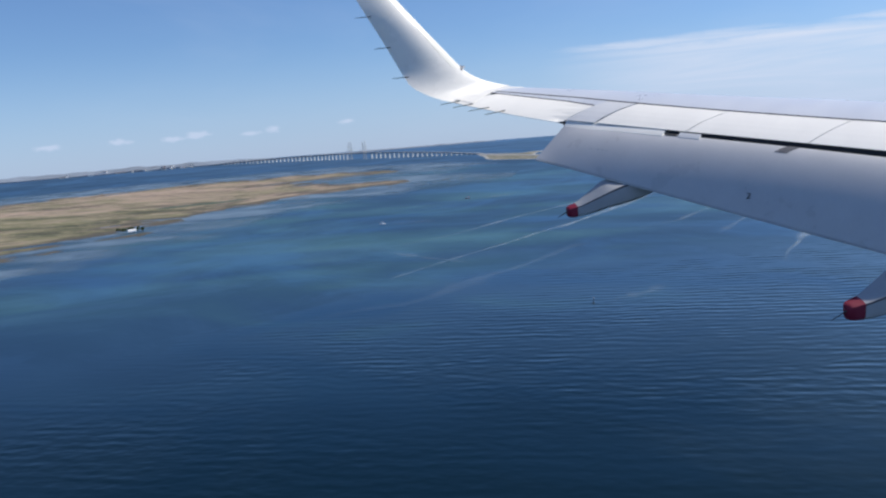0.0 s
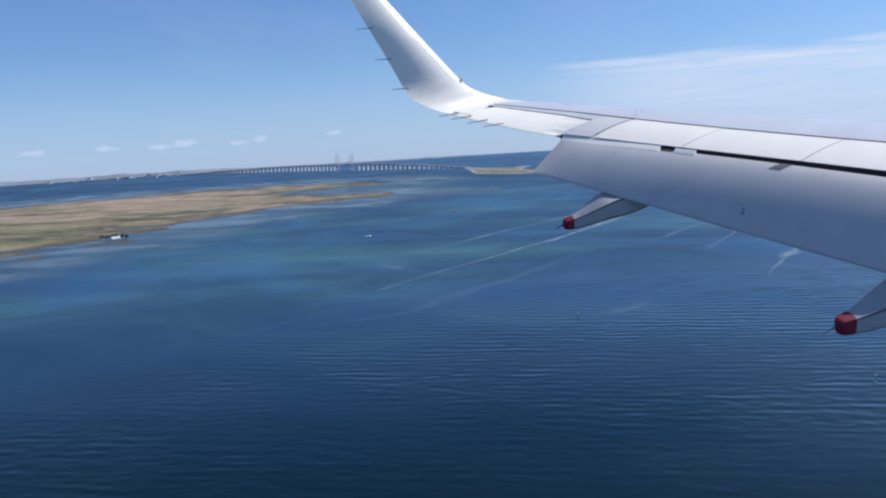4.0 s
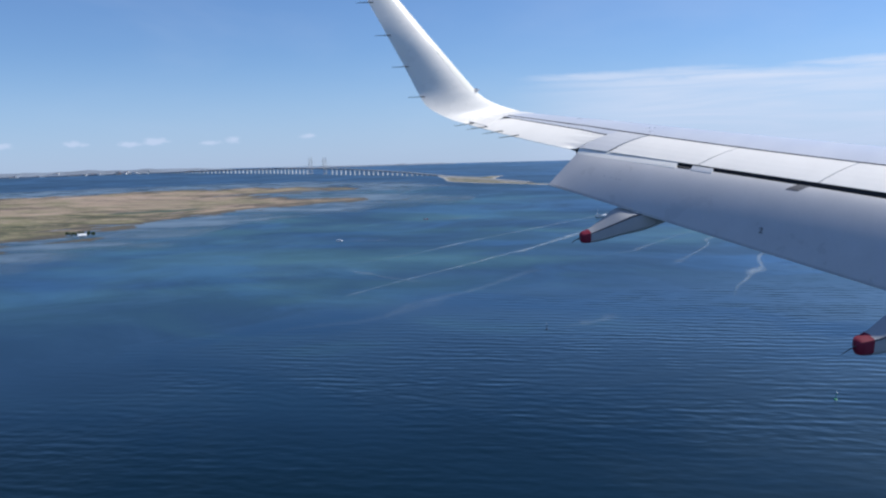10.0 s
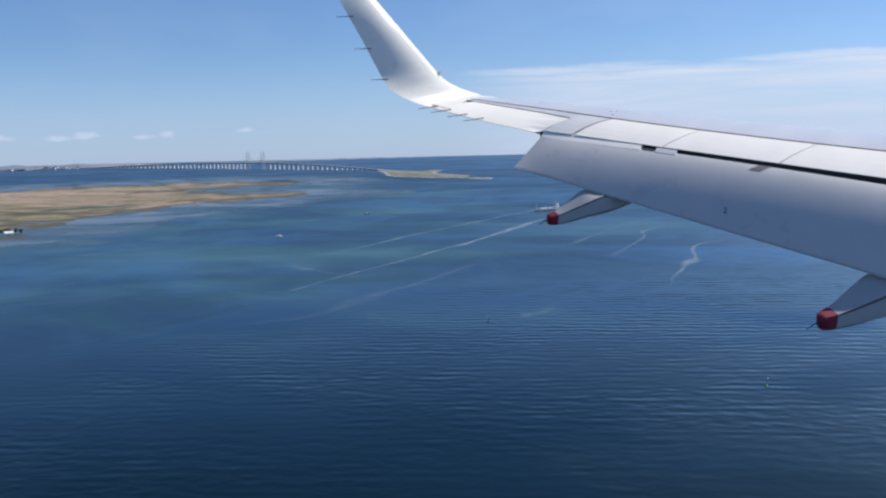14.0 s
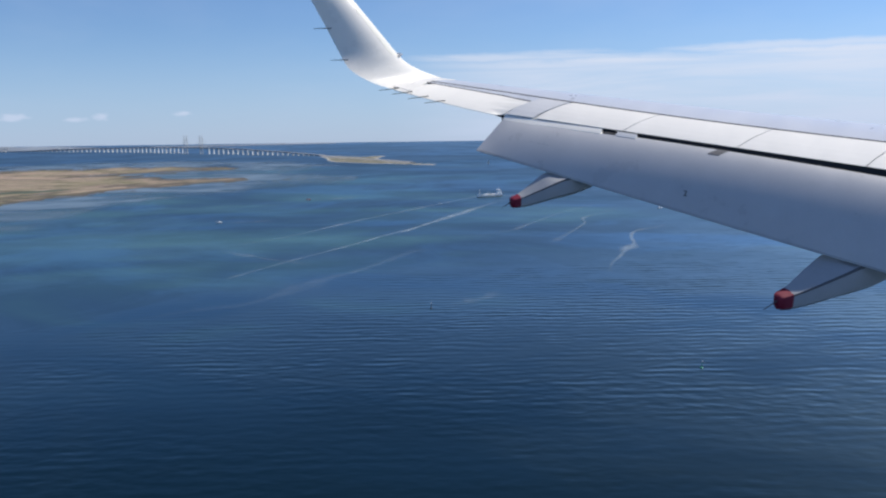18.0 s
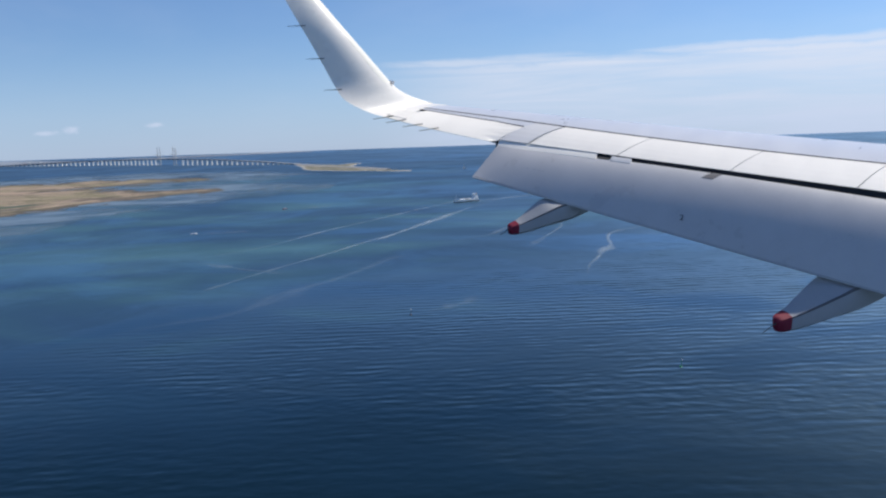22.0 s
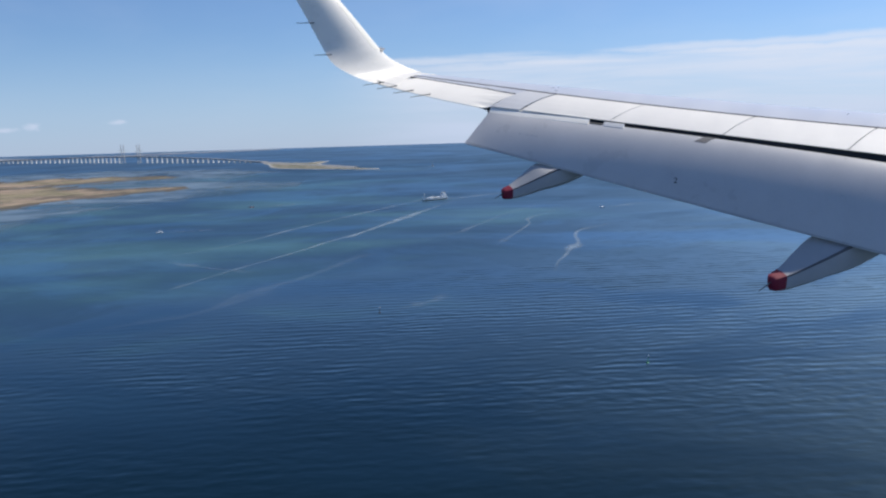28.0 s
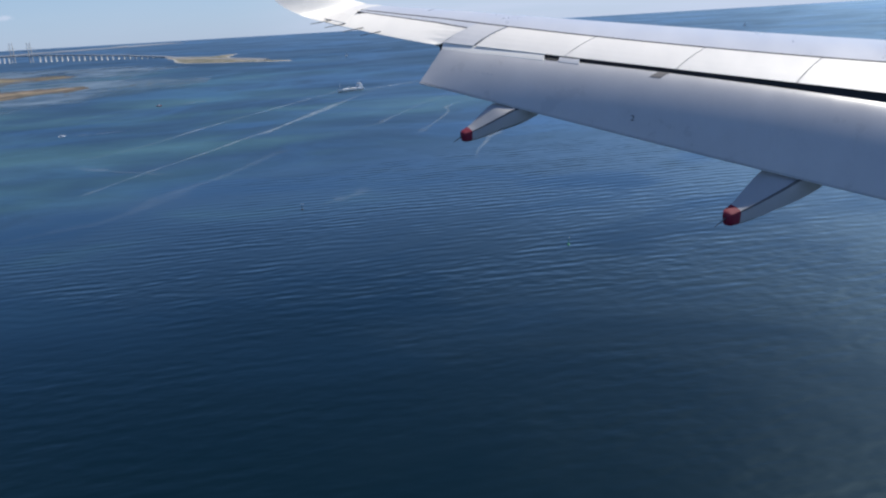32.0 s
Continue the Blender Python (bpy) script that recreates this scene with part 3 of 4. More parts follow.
def skin_panel(s0, s1, f0, f1, thick=0.03, lean=0.0, rows=6, drop=0.0):
    """A closed panel of the upper skin between two chordwise limits given as functions of the station."""
    rings = []
    for s in stations(s0, s1):
        pts = []
        for t in np.linspace(0, 1, rows):
            ss = s + lean * t
            d = f0(ss) + (f1(ss) - f0(ss)) * t
            pts.append((ss, d, upper(ss, d) - drop))
        rings.append(pts + [(x, y, z - thick * (1.0 - 0.72 * i / (rows - 1))) for i, (x, y, z) in enumerate(reversed(pts))])
    return loft(rings)


def wing():
    th = empty("aircraft_wing", WING_AT, "pale grey airliner wing with lowered flap, seen in flight", "aircraft wing")
    # main box: from the hinge line over the crest, round the leading edge and back below
    rings = []
    for s in stations(TIP, ROOT, 0.2):
        d1 = hinge(s)[0] + 0.006
        d2, z2 = crest(s)
        chord = d2 - tail(s)[0]
        nose = 0.55 * chord
        top = [(s, d, upper(s, d)) for d in np.linspace(d1, d2, 12)]
        drop = 0.11 * chord
        arc = [(s, d2 + nose * math.sin(t), z2 - drop * (1 - math.cos(t))) for t in np.linspace(0.12, math.pi / 2, 9)]
        zl = z2 - drop
        back = tail(s)[0] + 0.10
        low = [(s, d2 + nose - (d2 + nose - back) * t, zl - (0.2 if s < 0.1 else 0.5) * drop * math.sin(math.pi * min(1.0, t * 1.1 + 0.05)) * (1 - 0.6 * t) - (zl - tail(s)[1] + (0.014 if s < 0.1 else 0.09)) * t ** 2) for t in np.linspace(0.04, 1, 10)]
        rings.append(top + arc + low + [(s, d1, hinge(s)[1] - 0.05)])
    part("wing_box", loft(rings), WING, th, smooth=True)
    part("seal_strip", skin_panel(-1.00, ROOT, lambda s: hinge(s)[0] - 0.010, lambda s: hinge(s)[0] + 0.008, 0.02, drop=-0.006, rows=2), SEAM_AND_SHADE, th, "dark sealant line ahead of the spoilers")
    # aileron, the bare metal panel beside it, and the spoilers
    ahinge = lambda s: 0.84 + bend(s)
    part("tip_skin", skin_panel(-1.22, 0.70, lambda s: tail(s)[0] + 0.03 if s < 0 else 0.66, lambda s: hinge(s)[0] + 0.004, 0.02, drop=0.02), WING, th)
    part("aileron", skin_panel(-1.20, 0.045, lambda s: tail(min(s, 0.04))[0], lambda s: ahinge(s) - 0.010, 0.02, lean=0.29), WING_B, th, "pale grey aileron")
    part("seal_strip", skin_panel(-1.18, 0.33, lambda s: ahinge(s) - 0.011, lambda s: ahinge(s) + 0.005, 0.02, rows=2, drop=-0.005), SEAM_AND_SHADE, th)
    part("fixed_panel", skin_panel(-1.27, 0.335, lambda s: ahinge(s) + 0.004, lambda s: hinge(s)[0] - 0.007, rows=3, lean=0.095), WING, th)
    part("metal_panel", skin_panel(0.13, 0.50, lambda s: rear(s)[0], lambda s: hinge(s)[0] - 0.008, 0.012, lean=0.30), GREY, th, "bare grey metal panel outboard of the spoilers")
    part("tip_cover", skin_panel(-1.24, -1.00, lambda s: tail(s)[0] + 0.06, lambda s: crest(s)[0], 0.02, drop=-0.008), WHITE, th, "white cover over the winglet joint")
    cuts = [0.52, 1.62, 2.91, 4.21, 5.51, 6.90]
    for a, b in zip(cuts, cuts[1:]):
        part("spoiler", skin_panel(a + 0.006, b - 0.006, lambda s: rear(s)[0], lambda s: hinge(s)[0] - 0.008, 0.012, lean=0.30), WING_B, th, "closed pale grey spoiler panel")
    part("inner_panel", skin_panel(6.92, ROOT - 0.2, lambda s: rear(s)[0], lambda s: hinge(s)[0] - 0.008), WING_B, th)
    # a near-black filler that paints the shade in the cove above the flap
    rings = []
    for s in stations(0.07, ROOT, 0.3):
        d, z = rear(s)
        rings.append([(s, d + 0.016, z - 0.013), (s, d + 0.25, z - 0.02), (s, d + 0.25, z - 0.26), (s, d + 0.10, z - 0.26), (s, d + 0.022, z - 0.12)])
    part("flap_cove_shade", loft(rings), SEAM_AND_SHADE, th, "black filler for the shade in the cove above the flap")
    flap(th)
    winglet(th)
    for tip, k in (((0.57, -0.35, -1.16), 0.75), ((3.51, -0.40, -2.04), 1.0), ((6.75, -0.48, -2.90), 1.15)):
        fairing(th, tip, k)
    for s in (-1.22, -1.06, -0.86, -0.66):
        d, z = tail(s)
        part("static_wick", rod((s + 0.08, d + 0.04, z + 0.012), (s - 0.13, d - 0.12, z - 0.02), 0.0065, 0.003, 6), WICK, th, "thin dark static discharge wick")


knee = lambda s: 0.58 - 0.08 * math.exp(-max(s, 0) / 0.2)
bulge = lambda s: 0.175 - 0.04 * min(1.0, max(s, 0) / 3) + 0.39 * math.exp(-max(s, 0) / 0.2)


def flap_profile(s):
    d0, z0 = front(s)
    _, zt = te(s)
    p0 = np.array((d0 + 0.17, z0 - 0.10))
    pts = [p0, np.array((d0 + 0.15, z0 - 0.035)), np.array((d0 + 0.09, z0 - 0.004))]
    c0, c1, c2 = np.array((d0 + 0.03, z0 + 0.004)), np.array((d0 * knee(s), z0 - bulge(s) * (z0 - zt))), np.array((0.0, zt))
    pts += [c0 * (1 - t) ** 2 + 2 * c1 * t * (1 - t) + c2 * t * t for t in np.linspace(0, 1, 30)]
    low = [np.array((0.0, zt - 0.012)), np.array((d0 * 0.45, zt + (z0 - zt) * 0.28)), np.array((d0 * 0.9, zt + (z0 - zt) * 0.60)), np.array((d0 + 0.14, z0 - 0.17))]
    # the outer end is cut on a slant
    slant = 0.17 * math.exp(-max(s, 0) / 0.5)
    return [(s + slant * (min(1.0, p[0] / d0) - 0.4), p[0], p[1]) for p in pts + low]


def flap(th):
    rings = [flap_profile(s) for s in list(stations(0.02, 1.8, 0.06)) + list(stations(1.9, 7.4, 0.15))]
    ob = part("flap", loft(rings), FLAP, th, "lowered grey trailing-edge flap", smooth=True)
    # cover strip along the flap's upper edge, and the dark stain near the second joint
    def strip(a, b, u0, u1, lift, mat, name, lab, lean=0.0, rise=0.0):
        rr = []
        for s in stations(a, b, 0.1):
            row, under = [], []
            for u in np.linspace(u0, u1, 5):
                ss = s + lean * (u - u0) / (u1 - u0)
                d0, z0 = front(ss)
                _, zt = te(ss)
                c0, c1, c2 = np.array((d0 + 0.03, z0 + 0.004)), np.array((d0 * knee(ss), z0 - bulge(ss) * (z0 - zt))), np.array((0.0, zt))
                p = c0 * (1 - u) ** 2 + 2 * c1 * u * (1 - u) + c2 * u * u
                row.append((ss, p[0], p[1] + lift + rise * (u1 - u) / (u1 - u0)))
                under.append((ss, p[0], p[1] - 0.004))
            rr.append(row + under[::-1])
        part(name, loft(rr), mat, ob, lab)
    strip(0.12, 1.38, -0.14, 0.10, 0.006, WING_B, "rub_strip", "scuffed pale grey rubbing strip", rise=0.034)
    strip(1.40, 1.54, -0.05, 0.06, 0.007, SEAM_AND_SHADE, "bracket", "black flap track opening")
    strip(1.56, 1.80, -0.05, 0.09, 0.007, GREY, "rub_strip", "", rise=0.02)
    # thin grey strip in place of the shade line under the trailing lip
    strip(0.0, 7.3, 0.994, 1.0, 0.002, FAIRING, "trailing_edge_shade", "thin grey strip painting the shaded lip of the trailing edge")
    for a in (0.60, 0.69, 0.75, 0.80):
        strip(a, a + 0.02, 0.60, 0.61, 0.003, FAIRING, "fastener", "small grey fastener head")
    strip(2.72, 2.84, 0.0, 0.20, 0.005, RUBBER, "stain", "dark grease stain", lean=-0.10)
    # the figure painted on the flap
    cu = bpy.data.curves.new("figure", "FONT")
    cu.body, cu.size, cu.extrude = "2", 0.095, 0.0006
    s0, u0 = 2.45, 0.86
    fx = bpy.data.objects.new("figure", cu)
    me = bpy.data.meshes.new_from_object(fx)
    bpy.data.objects.remove(fx)
    d0, z0 = front(s0)
    _, zt = te(s0)
    c = lambda u: np.array((d0 + 0.03, z0 + 0.004)) * (1 - u) ** 2 + 2 * np.array((d0 * knee(s0), z0 - bulge(s0) * (z0 - zt))) * u * (1 - u) + np.array((0.0, zt)) * u * u
    p, q = c(u0), c(u0 - 0.1)
    up = Vector((0, q[0] - p[0], q[1] - p[1])).normalized()
    right = Vector((1, 0, -0.2)).normalized()
    out = right.cross(up).normalized()
    right = up.cross(out)
    me.materials.append(SEAM_AND_SHADE)
    fig = new("figure", me)
    fig.parent = ob
    fig.matrix_local = Matrix.Translation(Vector((s0, p[0], p[1])) + out * 0.016) @ Matrix((right, up, out)).transposed().to_4x4()
    tagged(fig, "small black painted figure 2")


# trailing and leading edge of the curved tip, station by station: s, d, z, s, d, z
TIPS = [(-1.2, -0.03, 0.18, -1.2, 1.22, 0.37), (-1.36, -0.13, 0.235, -1.234, 0.875, 0.426), (-1.51, -0.25, 0.32, -1.275, 0.616, 0.491), (-1.657, -0.339, 0.435, -1.329, 0.452, 0.571),
        (-1.761, -0.377, 0.606, -1.397, 0.323, 0.699), (-1.918, -0.514, 1.019, -1.603, 0.042, 1.088), (-2.085, -0.674, 1.448, -1.838, -0.185, 1.474), (-2.435, -0.864, 2.193, -2.295, -0.601, 2.219)]


def winglet(th):
    secs = spline(TIPS, 6)
    rings, lip = [], []
    for i, r in enumerate(secs):
        a, b = Vector(r[:3]), Vector(r[3:])
        nx = secs[min(i + 1, len(secs) - 1)]
        pv = secs[max(i - 1, 0)]
        span = Vector((nx[:3] + nx[3:]) / 2 - (pv[:3] + pv[3:]) / 2).normalized()
        ch = b - a
        nrm = span.cross(ch).normalized()
        if nrm.x + nrm.z < 0:
            nrm = -nrm
        c = ch.length
        k = min(0.058, 0.10 * c)
        prof = lambda t: k * (1.35 * math.sqrt(max(t, 0)) - 0.55 * t - 0.80 * t * t)
        ts = [(1 - math.cos(math.pi * j / 14)) / 2 for j in range(15)]
        # the front third of the inner face is turned forward
        full = 0.058 + (min(0.12 * c, 0.085) - 0.058) * min(1.0, max(0.0, (i - 9) / 12))
        bow = lambda t: full * math.sin(math.pi * t ** 0.72)
        top = [b - ch * t + nrm * bow(t) for t in ts]
        low = [b - ch * t - nrm * prof(t) * 0.55 for t in ts[1:-1]]
        rings.append(top + low[::-1])
        if i >= 22:
            lip.append([b - ch * t + nrm * (bow(t) + 0.0015) for t in (0.0, 0.03, 0.08, 0.14, 0.19)] + [b - ch * t + nrm * (bow(t) - 0.003) for t in (0.19, 0.14, 0.08, 0.03)])
    wl = part("winglet", loft(rings), WHITE, th, "white upswept blended winglet", smooth=True)
    for z in (0.572, 0.96, 1.36, 1.78):
        k = np.interp(z, [q[2] for q in TIPS], range(len(TIPS)))
        i, t = int(k), k - int(k)
        j = min(i + 1, len(TIPS) - 1)
        p = [TIPS[i][c] + (TIPS[j][c] - TIPS[i][c]) * t for c in range(3)]
        part("static_wick", rod((p[0] + 0.07, p[1] + 0.02, p[2] - 0.02), (p[0] - 0.13, p[1] - 0.08, p[2] - 0.02), 0.0065, 0.003, 6), WICK, wl, "thin dark static discharge wick")
    part("leading_edge_strip", loft(lip), STRIP, wl, "warm white polished leading edge strip", smooth=True)
    cap = [(-1.39, 0.335, 0.643), (-1.33, 0.325, 0.628), (-1.32, 0.355, 0.618), (-1.375, 0.375, 0.613)]
    part("edge_cap", loft([cap, [(x + 0.012, y + 0.03, z + 0.03) for x, y, z in cap]]), GREY, wl, "grey joint cap on the leading edge")


def fairing(th, tip, k):
    """A canoe-shaped flap track fairing with a painted tail and a wick. tip: the end of its tail, k: its size."""
    s0, d0, z0 = tip
    # aft to front: inboard, forward, half width, outer top, inner top, keel
    secs = [(0.0, 0.0, 0.030, 0.045, 0.015, -0.06), (0.03, 0.025, 0.052, 0.070, 0.028, -0.100), (0.14, 0.13, 0.080, 0.125, 0.072, -0.095), (0.30, 0.26, 0.125, 0.26, 0.165, -0.05),
            (0.48, 0.40, 0.155, 0.41, 0.265, 0.012), (0.62, 0.53, 0.165, 0.41, 0.335, 0.045), (0.85, 0.75, 0.16, 0.40, 0.39, 0.125), (1.3, 1.2, 0.10, 0.48, 0.48, 0.36)]

    def ring(q):
        a, b, w, zo, zi, zb = [c * k for c in q]
        c, d = s0 + a, d0 + b
        ox, oy = 0.80, -0.60  # across the fairing, inboard and aft
        at = lambda u, z: (c + ox * w * u, d + oy * w * u, z0 + z)
        zm = zi - (zi - zb) * 0.16
        return [at(-0.45, zb), at(0.45, zb), at(0.85, zb + (zi - zb) * 0.16), at(1.0, zm), at(0.93, zi), at(0.0, (zo + zi) * 0.5 + 0.012 * k), at(-0.93, zo), at(-1.0, zo - 0.03 * k), at(-0.85, zb + (zi - zb) * 0.16)]
    fine = spline(secs, 4)
    cut = 7
    fa = part("track_fairing", loft([ring(q) for q in fine[cut:]]), FAIRING, th, "grey canoe-shaped flap track fairing", smooth=True)
    part("tail_cone", loft([ring(q) for q in fine[:cut + 1]]), RED, fa, "faded red painted tail cone", smooth=True)
    lip = []
    for q in fine[cut:-6]:
        r = ring(q)
        a3, a4 = Vector(r[3]), Vector(r[4])
        o = Vector((0.80, -0.60, 0.15)) * 0.006 * k
        lo = a3.lerp(a4, 0.35)
        lip.append([lo + o, a4 + o, a4 - o, lo - o])
    part("panel_gap", loft(lip), RUBBER, fa, "dark joint line along the fairing's shoulder")
    part("static_wick", rod((s0 + 0.02, d0, z0), (s0 - 0.10 * k, d0 - 0.10 * k, z0 - 0.09 * k), 0.008, 0.003, 6), WICK, fa, "thin dark static discharge wick")


sea()
land("ground_shallows", ISLAND, 24.0, 80.0, 0.06, SHALLOW, "pale shallow water over sand round the island", "shallows", margin=230.0)
land("ground_island", ISLAND, 9.0, 85.0, 1.6, MARSH, "flat marshy island of brown and green grass", "island", lagoons=90.0)
reeds = land("reed_bed", [(-1012, 1640), (-930, 1668), (-850, 1712), (-800, 1765), (-840, 1778), (-930, 1742), (-1010, 1690)], 6.0, 22.0, 0.25, WOODS, "dark reed bed in a hollow of the marsh", "reeds")
reeds.location.z = 1.5
land("ground_sandbank", SANDBANK, 30.0, 70.0, 0.06, SHALLOW, "pale sandbank under shallow water behind the island", "shallows", margin=90.0)
land("ground_made_island", PEPPER, 9.0, 10.0, 3.2, MADE, "low sandy artificial island with dry grass", "island")
far_coast()
bridge()
causeway()
wing()


# ---- things on the water and the island ----
def foam_material():
    mat, g, bsdf, pos = material("sea_foam")
    n = g.noise(g.scaled(pos, 0.05, 0.05, 1), 1.0, 5.0, 0.65, 0.6)
    n2 = g.noise(g.scaled(pos, 0.35, 0.35, 1), 1.0, 4.0, 0.6)
    k = g.m("ADD", g.m("MULTIPLY", n, 0.6), g.m("MULTIPLY", n2, 0.4))
    bsdf.inputs["Base Color"].default_value = (0.42, 0.52, 0.61, 1)
    bsdf.inputs["Roughness"].default_value = 0.7
    # thins out towards both sides of the line
    uv = g.add("ShaderNodeSeparateXYZ", {0: g.add("ShaderNodeTexCoord").outputs["UV"]})
    v = uv.outputs[1]
    core = g.m("MULTIPLY", g.m("MULTIPLY", v, g.m("SUBTRACT", 1.0, v)), 4.0)
    k = g.m("ADD", k, g.m("MULTIPLY_ADD", core, 0.30, -0.26))
    g.put(bsdf.inputs["Alpha"], g.m("MULTIPLY", g.m("MULTIPLY", g.smooth(k, 0.34, 0.66), core), g.m("MULTIPLY", uv.outputs[0], 0.75)))
    return mat


FOAM = foam_material()


def foam_line(name, path, width, ragged, label, seed, strength=1.0):
    """A drifting line of foam lying on the water."""
    rng = random.Random(seed)
    pts = spline(path, 24)
    left, right = [], []
    for i, p in enumerate(pts):
        d = pts[min(i + 1, len(pts) - 1)] - pts[max(i - 1, 0)]
        nrm = np.array((-d[1], d[0])) / np.hypot(*d)
        t = i / (len(pts) - 1)
        w = width * 2.2 * (0.25 + 2.2 * max(0, noise.noise(Vector((t * 6, seed * 3.1, 0)))) + 0.15 * rng.random()) * min(1, 6 * t + 0.1, 6 * (1 - t) + 0.1)
        c = p + nrm * ragged * noise.noise(Vector((t * 6, seed * 7.7, 2.0)))
        left.append((*(c - nrm * w * 0.5), 0.06))
        right.append((*(c + nrm * w * 0.5), 0.06))
    n = len(pts)
    faces = [(i, i + 1, n + i + 1, n + i) for i in range(n - 1)]
    ob = link(name, left + right, faces, FOAM)
    uv = ob.data.uv_layers.new(name="UVMap")
    for lp in ob.data.loops:
        t = (lp.vertex_index % n) / (n - 1)
        uv.data[lp.index].uv = (min(1.0, 2.2 * t, 4 * (1 - t)) * strength, 0.0 if lp.vertex_index < n else 1.0)
    return tagged(ob, label, "foam", kind="stuff")


def hull(length, beam, depth, sheer=0.0, n=14, transom=0.8):
    """A boat's hull along +x, its keel just under the water."""
    rings = []
    for i in range(n + 1):
        t = i / n
        x = (t - 0.5) * length
        w = beam / 2 * (transom + (1 - transom) * min(1, t * 5)) * (1 - max(0, (t - 0.62) / 0.38) ** 2.2 * 0.97)
        top = depth + sheer * max(0, t - 0.5) ** 2 * 4
        rake = max(0, (t - 0.85) / 0.15) * length * 0.02
        rings.append([(x + rake, -w, top), (x, -w * 0.86, 0.1 * depth), (x - rake, -w * 0.5, -0.3 * depth), (x - rake, w * 0.5, -0.3 * depth), (x, w * 0.86, 0.1 * depth), (x + rake, w, top)])
    return loft(rings)


def ship(m):
    th = empty("coaster_ship", m, "white coastal cargo ship under way with stern bridge", "ship")
    part("hull", hull(74, 12.5, 5.2, 2.2), HULL, th, "white painted hull", smooth=True)
    part("boot_top", hull(74.2, 12.7, 1.3, 0.0), HULLDARK, th, "dark waterline band", smooth=True)
    part("deck", box(-34, 30, -5.4, 5.4, 4.9, 5.3), CONCRETE, th, "grey main deck")
    for x in (-12, 0, 12):
        part("hatch_cover", box(x - 5, x + 5, -4.2, 4.2, 5.3, 6.9, 0.4), HULL if x else CONCRETE, th)
    house = part("deckhouse", box(-34, -21, -5.4, 5.4, 5.3, 10.6, 0.5), HULL, th, "white superstructure at the stern")
    part("upper_deck", box(-33, -22, -4.8, 4.8, 10.6, 13.2, 0.4), HULL, house)
    part("wheelhouse", box(-31, -23.5, -5.6, 5.6, 13.2, 16.0, 0.6), HULL, house)
    part("window_band", box(-23.6, -23.35, -4.6, 4.6, 14.3, 15.4), WINDOWGLASS, house)
    for z in (7.6, 11.6):
        for y in (-3.2, -1.1, 1.1, 3.2):
            part("window", box(-21.05, -20.9, y - 0.4, y + 0.4, z, z + 0.9), WINDOWGLASS, house)
    part("funnel", loft([[(-33.5, -1.4, 10.6), (-30.5, -1.4, 10.6), (-30.5, 1.4, 10.6), (-33.5, 1.4, 10.6)], [(-33.8, -1.2, 17.5), (-31.4, -1.2, 17.5), (-31.4, 1.2, 17.5), (-33.8, 1.2, 17.5)]]), HULLDARK, th, "dark funnel")
    part("foremast", rod((31, 0, 6), (31, 0, 21), 0.45, 0.22), HULL, th, "white foremast")
    part("crane_post", rod((6, 0, 5), (6, 0, 12), 0.5, 0.4), HULL, th)
    part("aft_mast", rod((-27, 0, 16), (-27, 0, 23), 0.3, 0.15), HULL, th)
    part("forecastle", loft([[(26, -5.2, 5), (35, -1.6, 6.4), (35, 1.6, 6.4), (26, 5.2, 5)], [(26, -5.2, 7.0), (36.4, -1.3, 8.6), (36.4, 1.3, 8.6), (26, 5.2, 7.0)]]), HULL, th)


def motorboat(m, mat, lab):
    th = empty("motor_boat", m, lab, "boat", "small boats")
    part("hull", hull(9.5, 3.2, 1.1, 0.5), mat, th, smooth=True)
    part("cabin", loft([[(-2.4, -1.1, 1.0), (1.6, -1.1, 1.1), (1.6, 1.1, 1.1), (-2.4, 1.1, 1.0)], [(-2.0, -0.95, 2.4), (0.6, -0.95, 2.4), (0.6, 0.95, 2.4), (-2.0, 0.95, 2.4)]]), HULL, th, "white cabin")
    part("windscreen", box(0.7, 1.2, -0.85, 0.85, 1.5, 2.2), WINDOWGLASS, th)
    part("rail", rod((-3.8, 0, 1.1), (-3.8, 0, 3.4), 0.06, 0.04, 6), HAZED_STEEL, th)


def sailboat(m):
    th = empty("sailing_boat", m, "white sailing boat with hoisted pale sails", "boat", "small boats")
    part("hull", hull(11, 3.3, 1.0, 0.4, transom=0.6), HULL, th, smooth=True)
    part("coachroof", box(-2.2, 2.2, -0.9, 0.9, 0.95, 1.6, 0.3), HULL, th)
    part("mast", rod((0.8, 0, 1), (0.8, 0, 15.5), 0.11, 0.06, 6), HAZED_STEEL, th)
    part("boom", rod((0.8, 0, 2.4), (-4.3, 0.9, 2.5), 0.07, 0.06, 6), HAZED_STEEL, th)
    def sheet(a, b, c, belly):
        a, b, c = Vector(a), Vector(b), Vector(c)
        rings = []
        for i in range(7):
            t = i / 6
            p, q = a.lerp(c, t), b.lerp(c, t)
            row = []
            for j in range(6):
                u = j / 5
                v = p.lerp(q, u)
                v.y += belly * math.sin(math.pi * u) * (1 - t)
                row.append(v)
            rings.append(row + [v + Vector((0, 0.02, 0)) for v in reversed(row)])
        return loft(rings)
    part("mainsail", sheet((0.7, 0.02, 2.6), (-4.2, 0.9, 2.7), (0.7, 0.02, 15.2), 0.5), SAIL, th, "pale triangular mainsail")
    part("jib", sheet((5.1, 0.0, 1.6), (1.0, 0.8, 1.9), (1.0, 0.05, 13.6), 0.5), SAIL, th, "pale triangular jib")


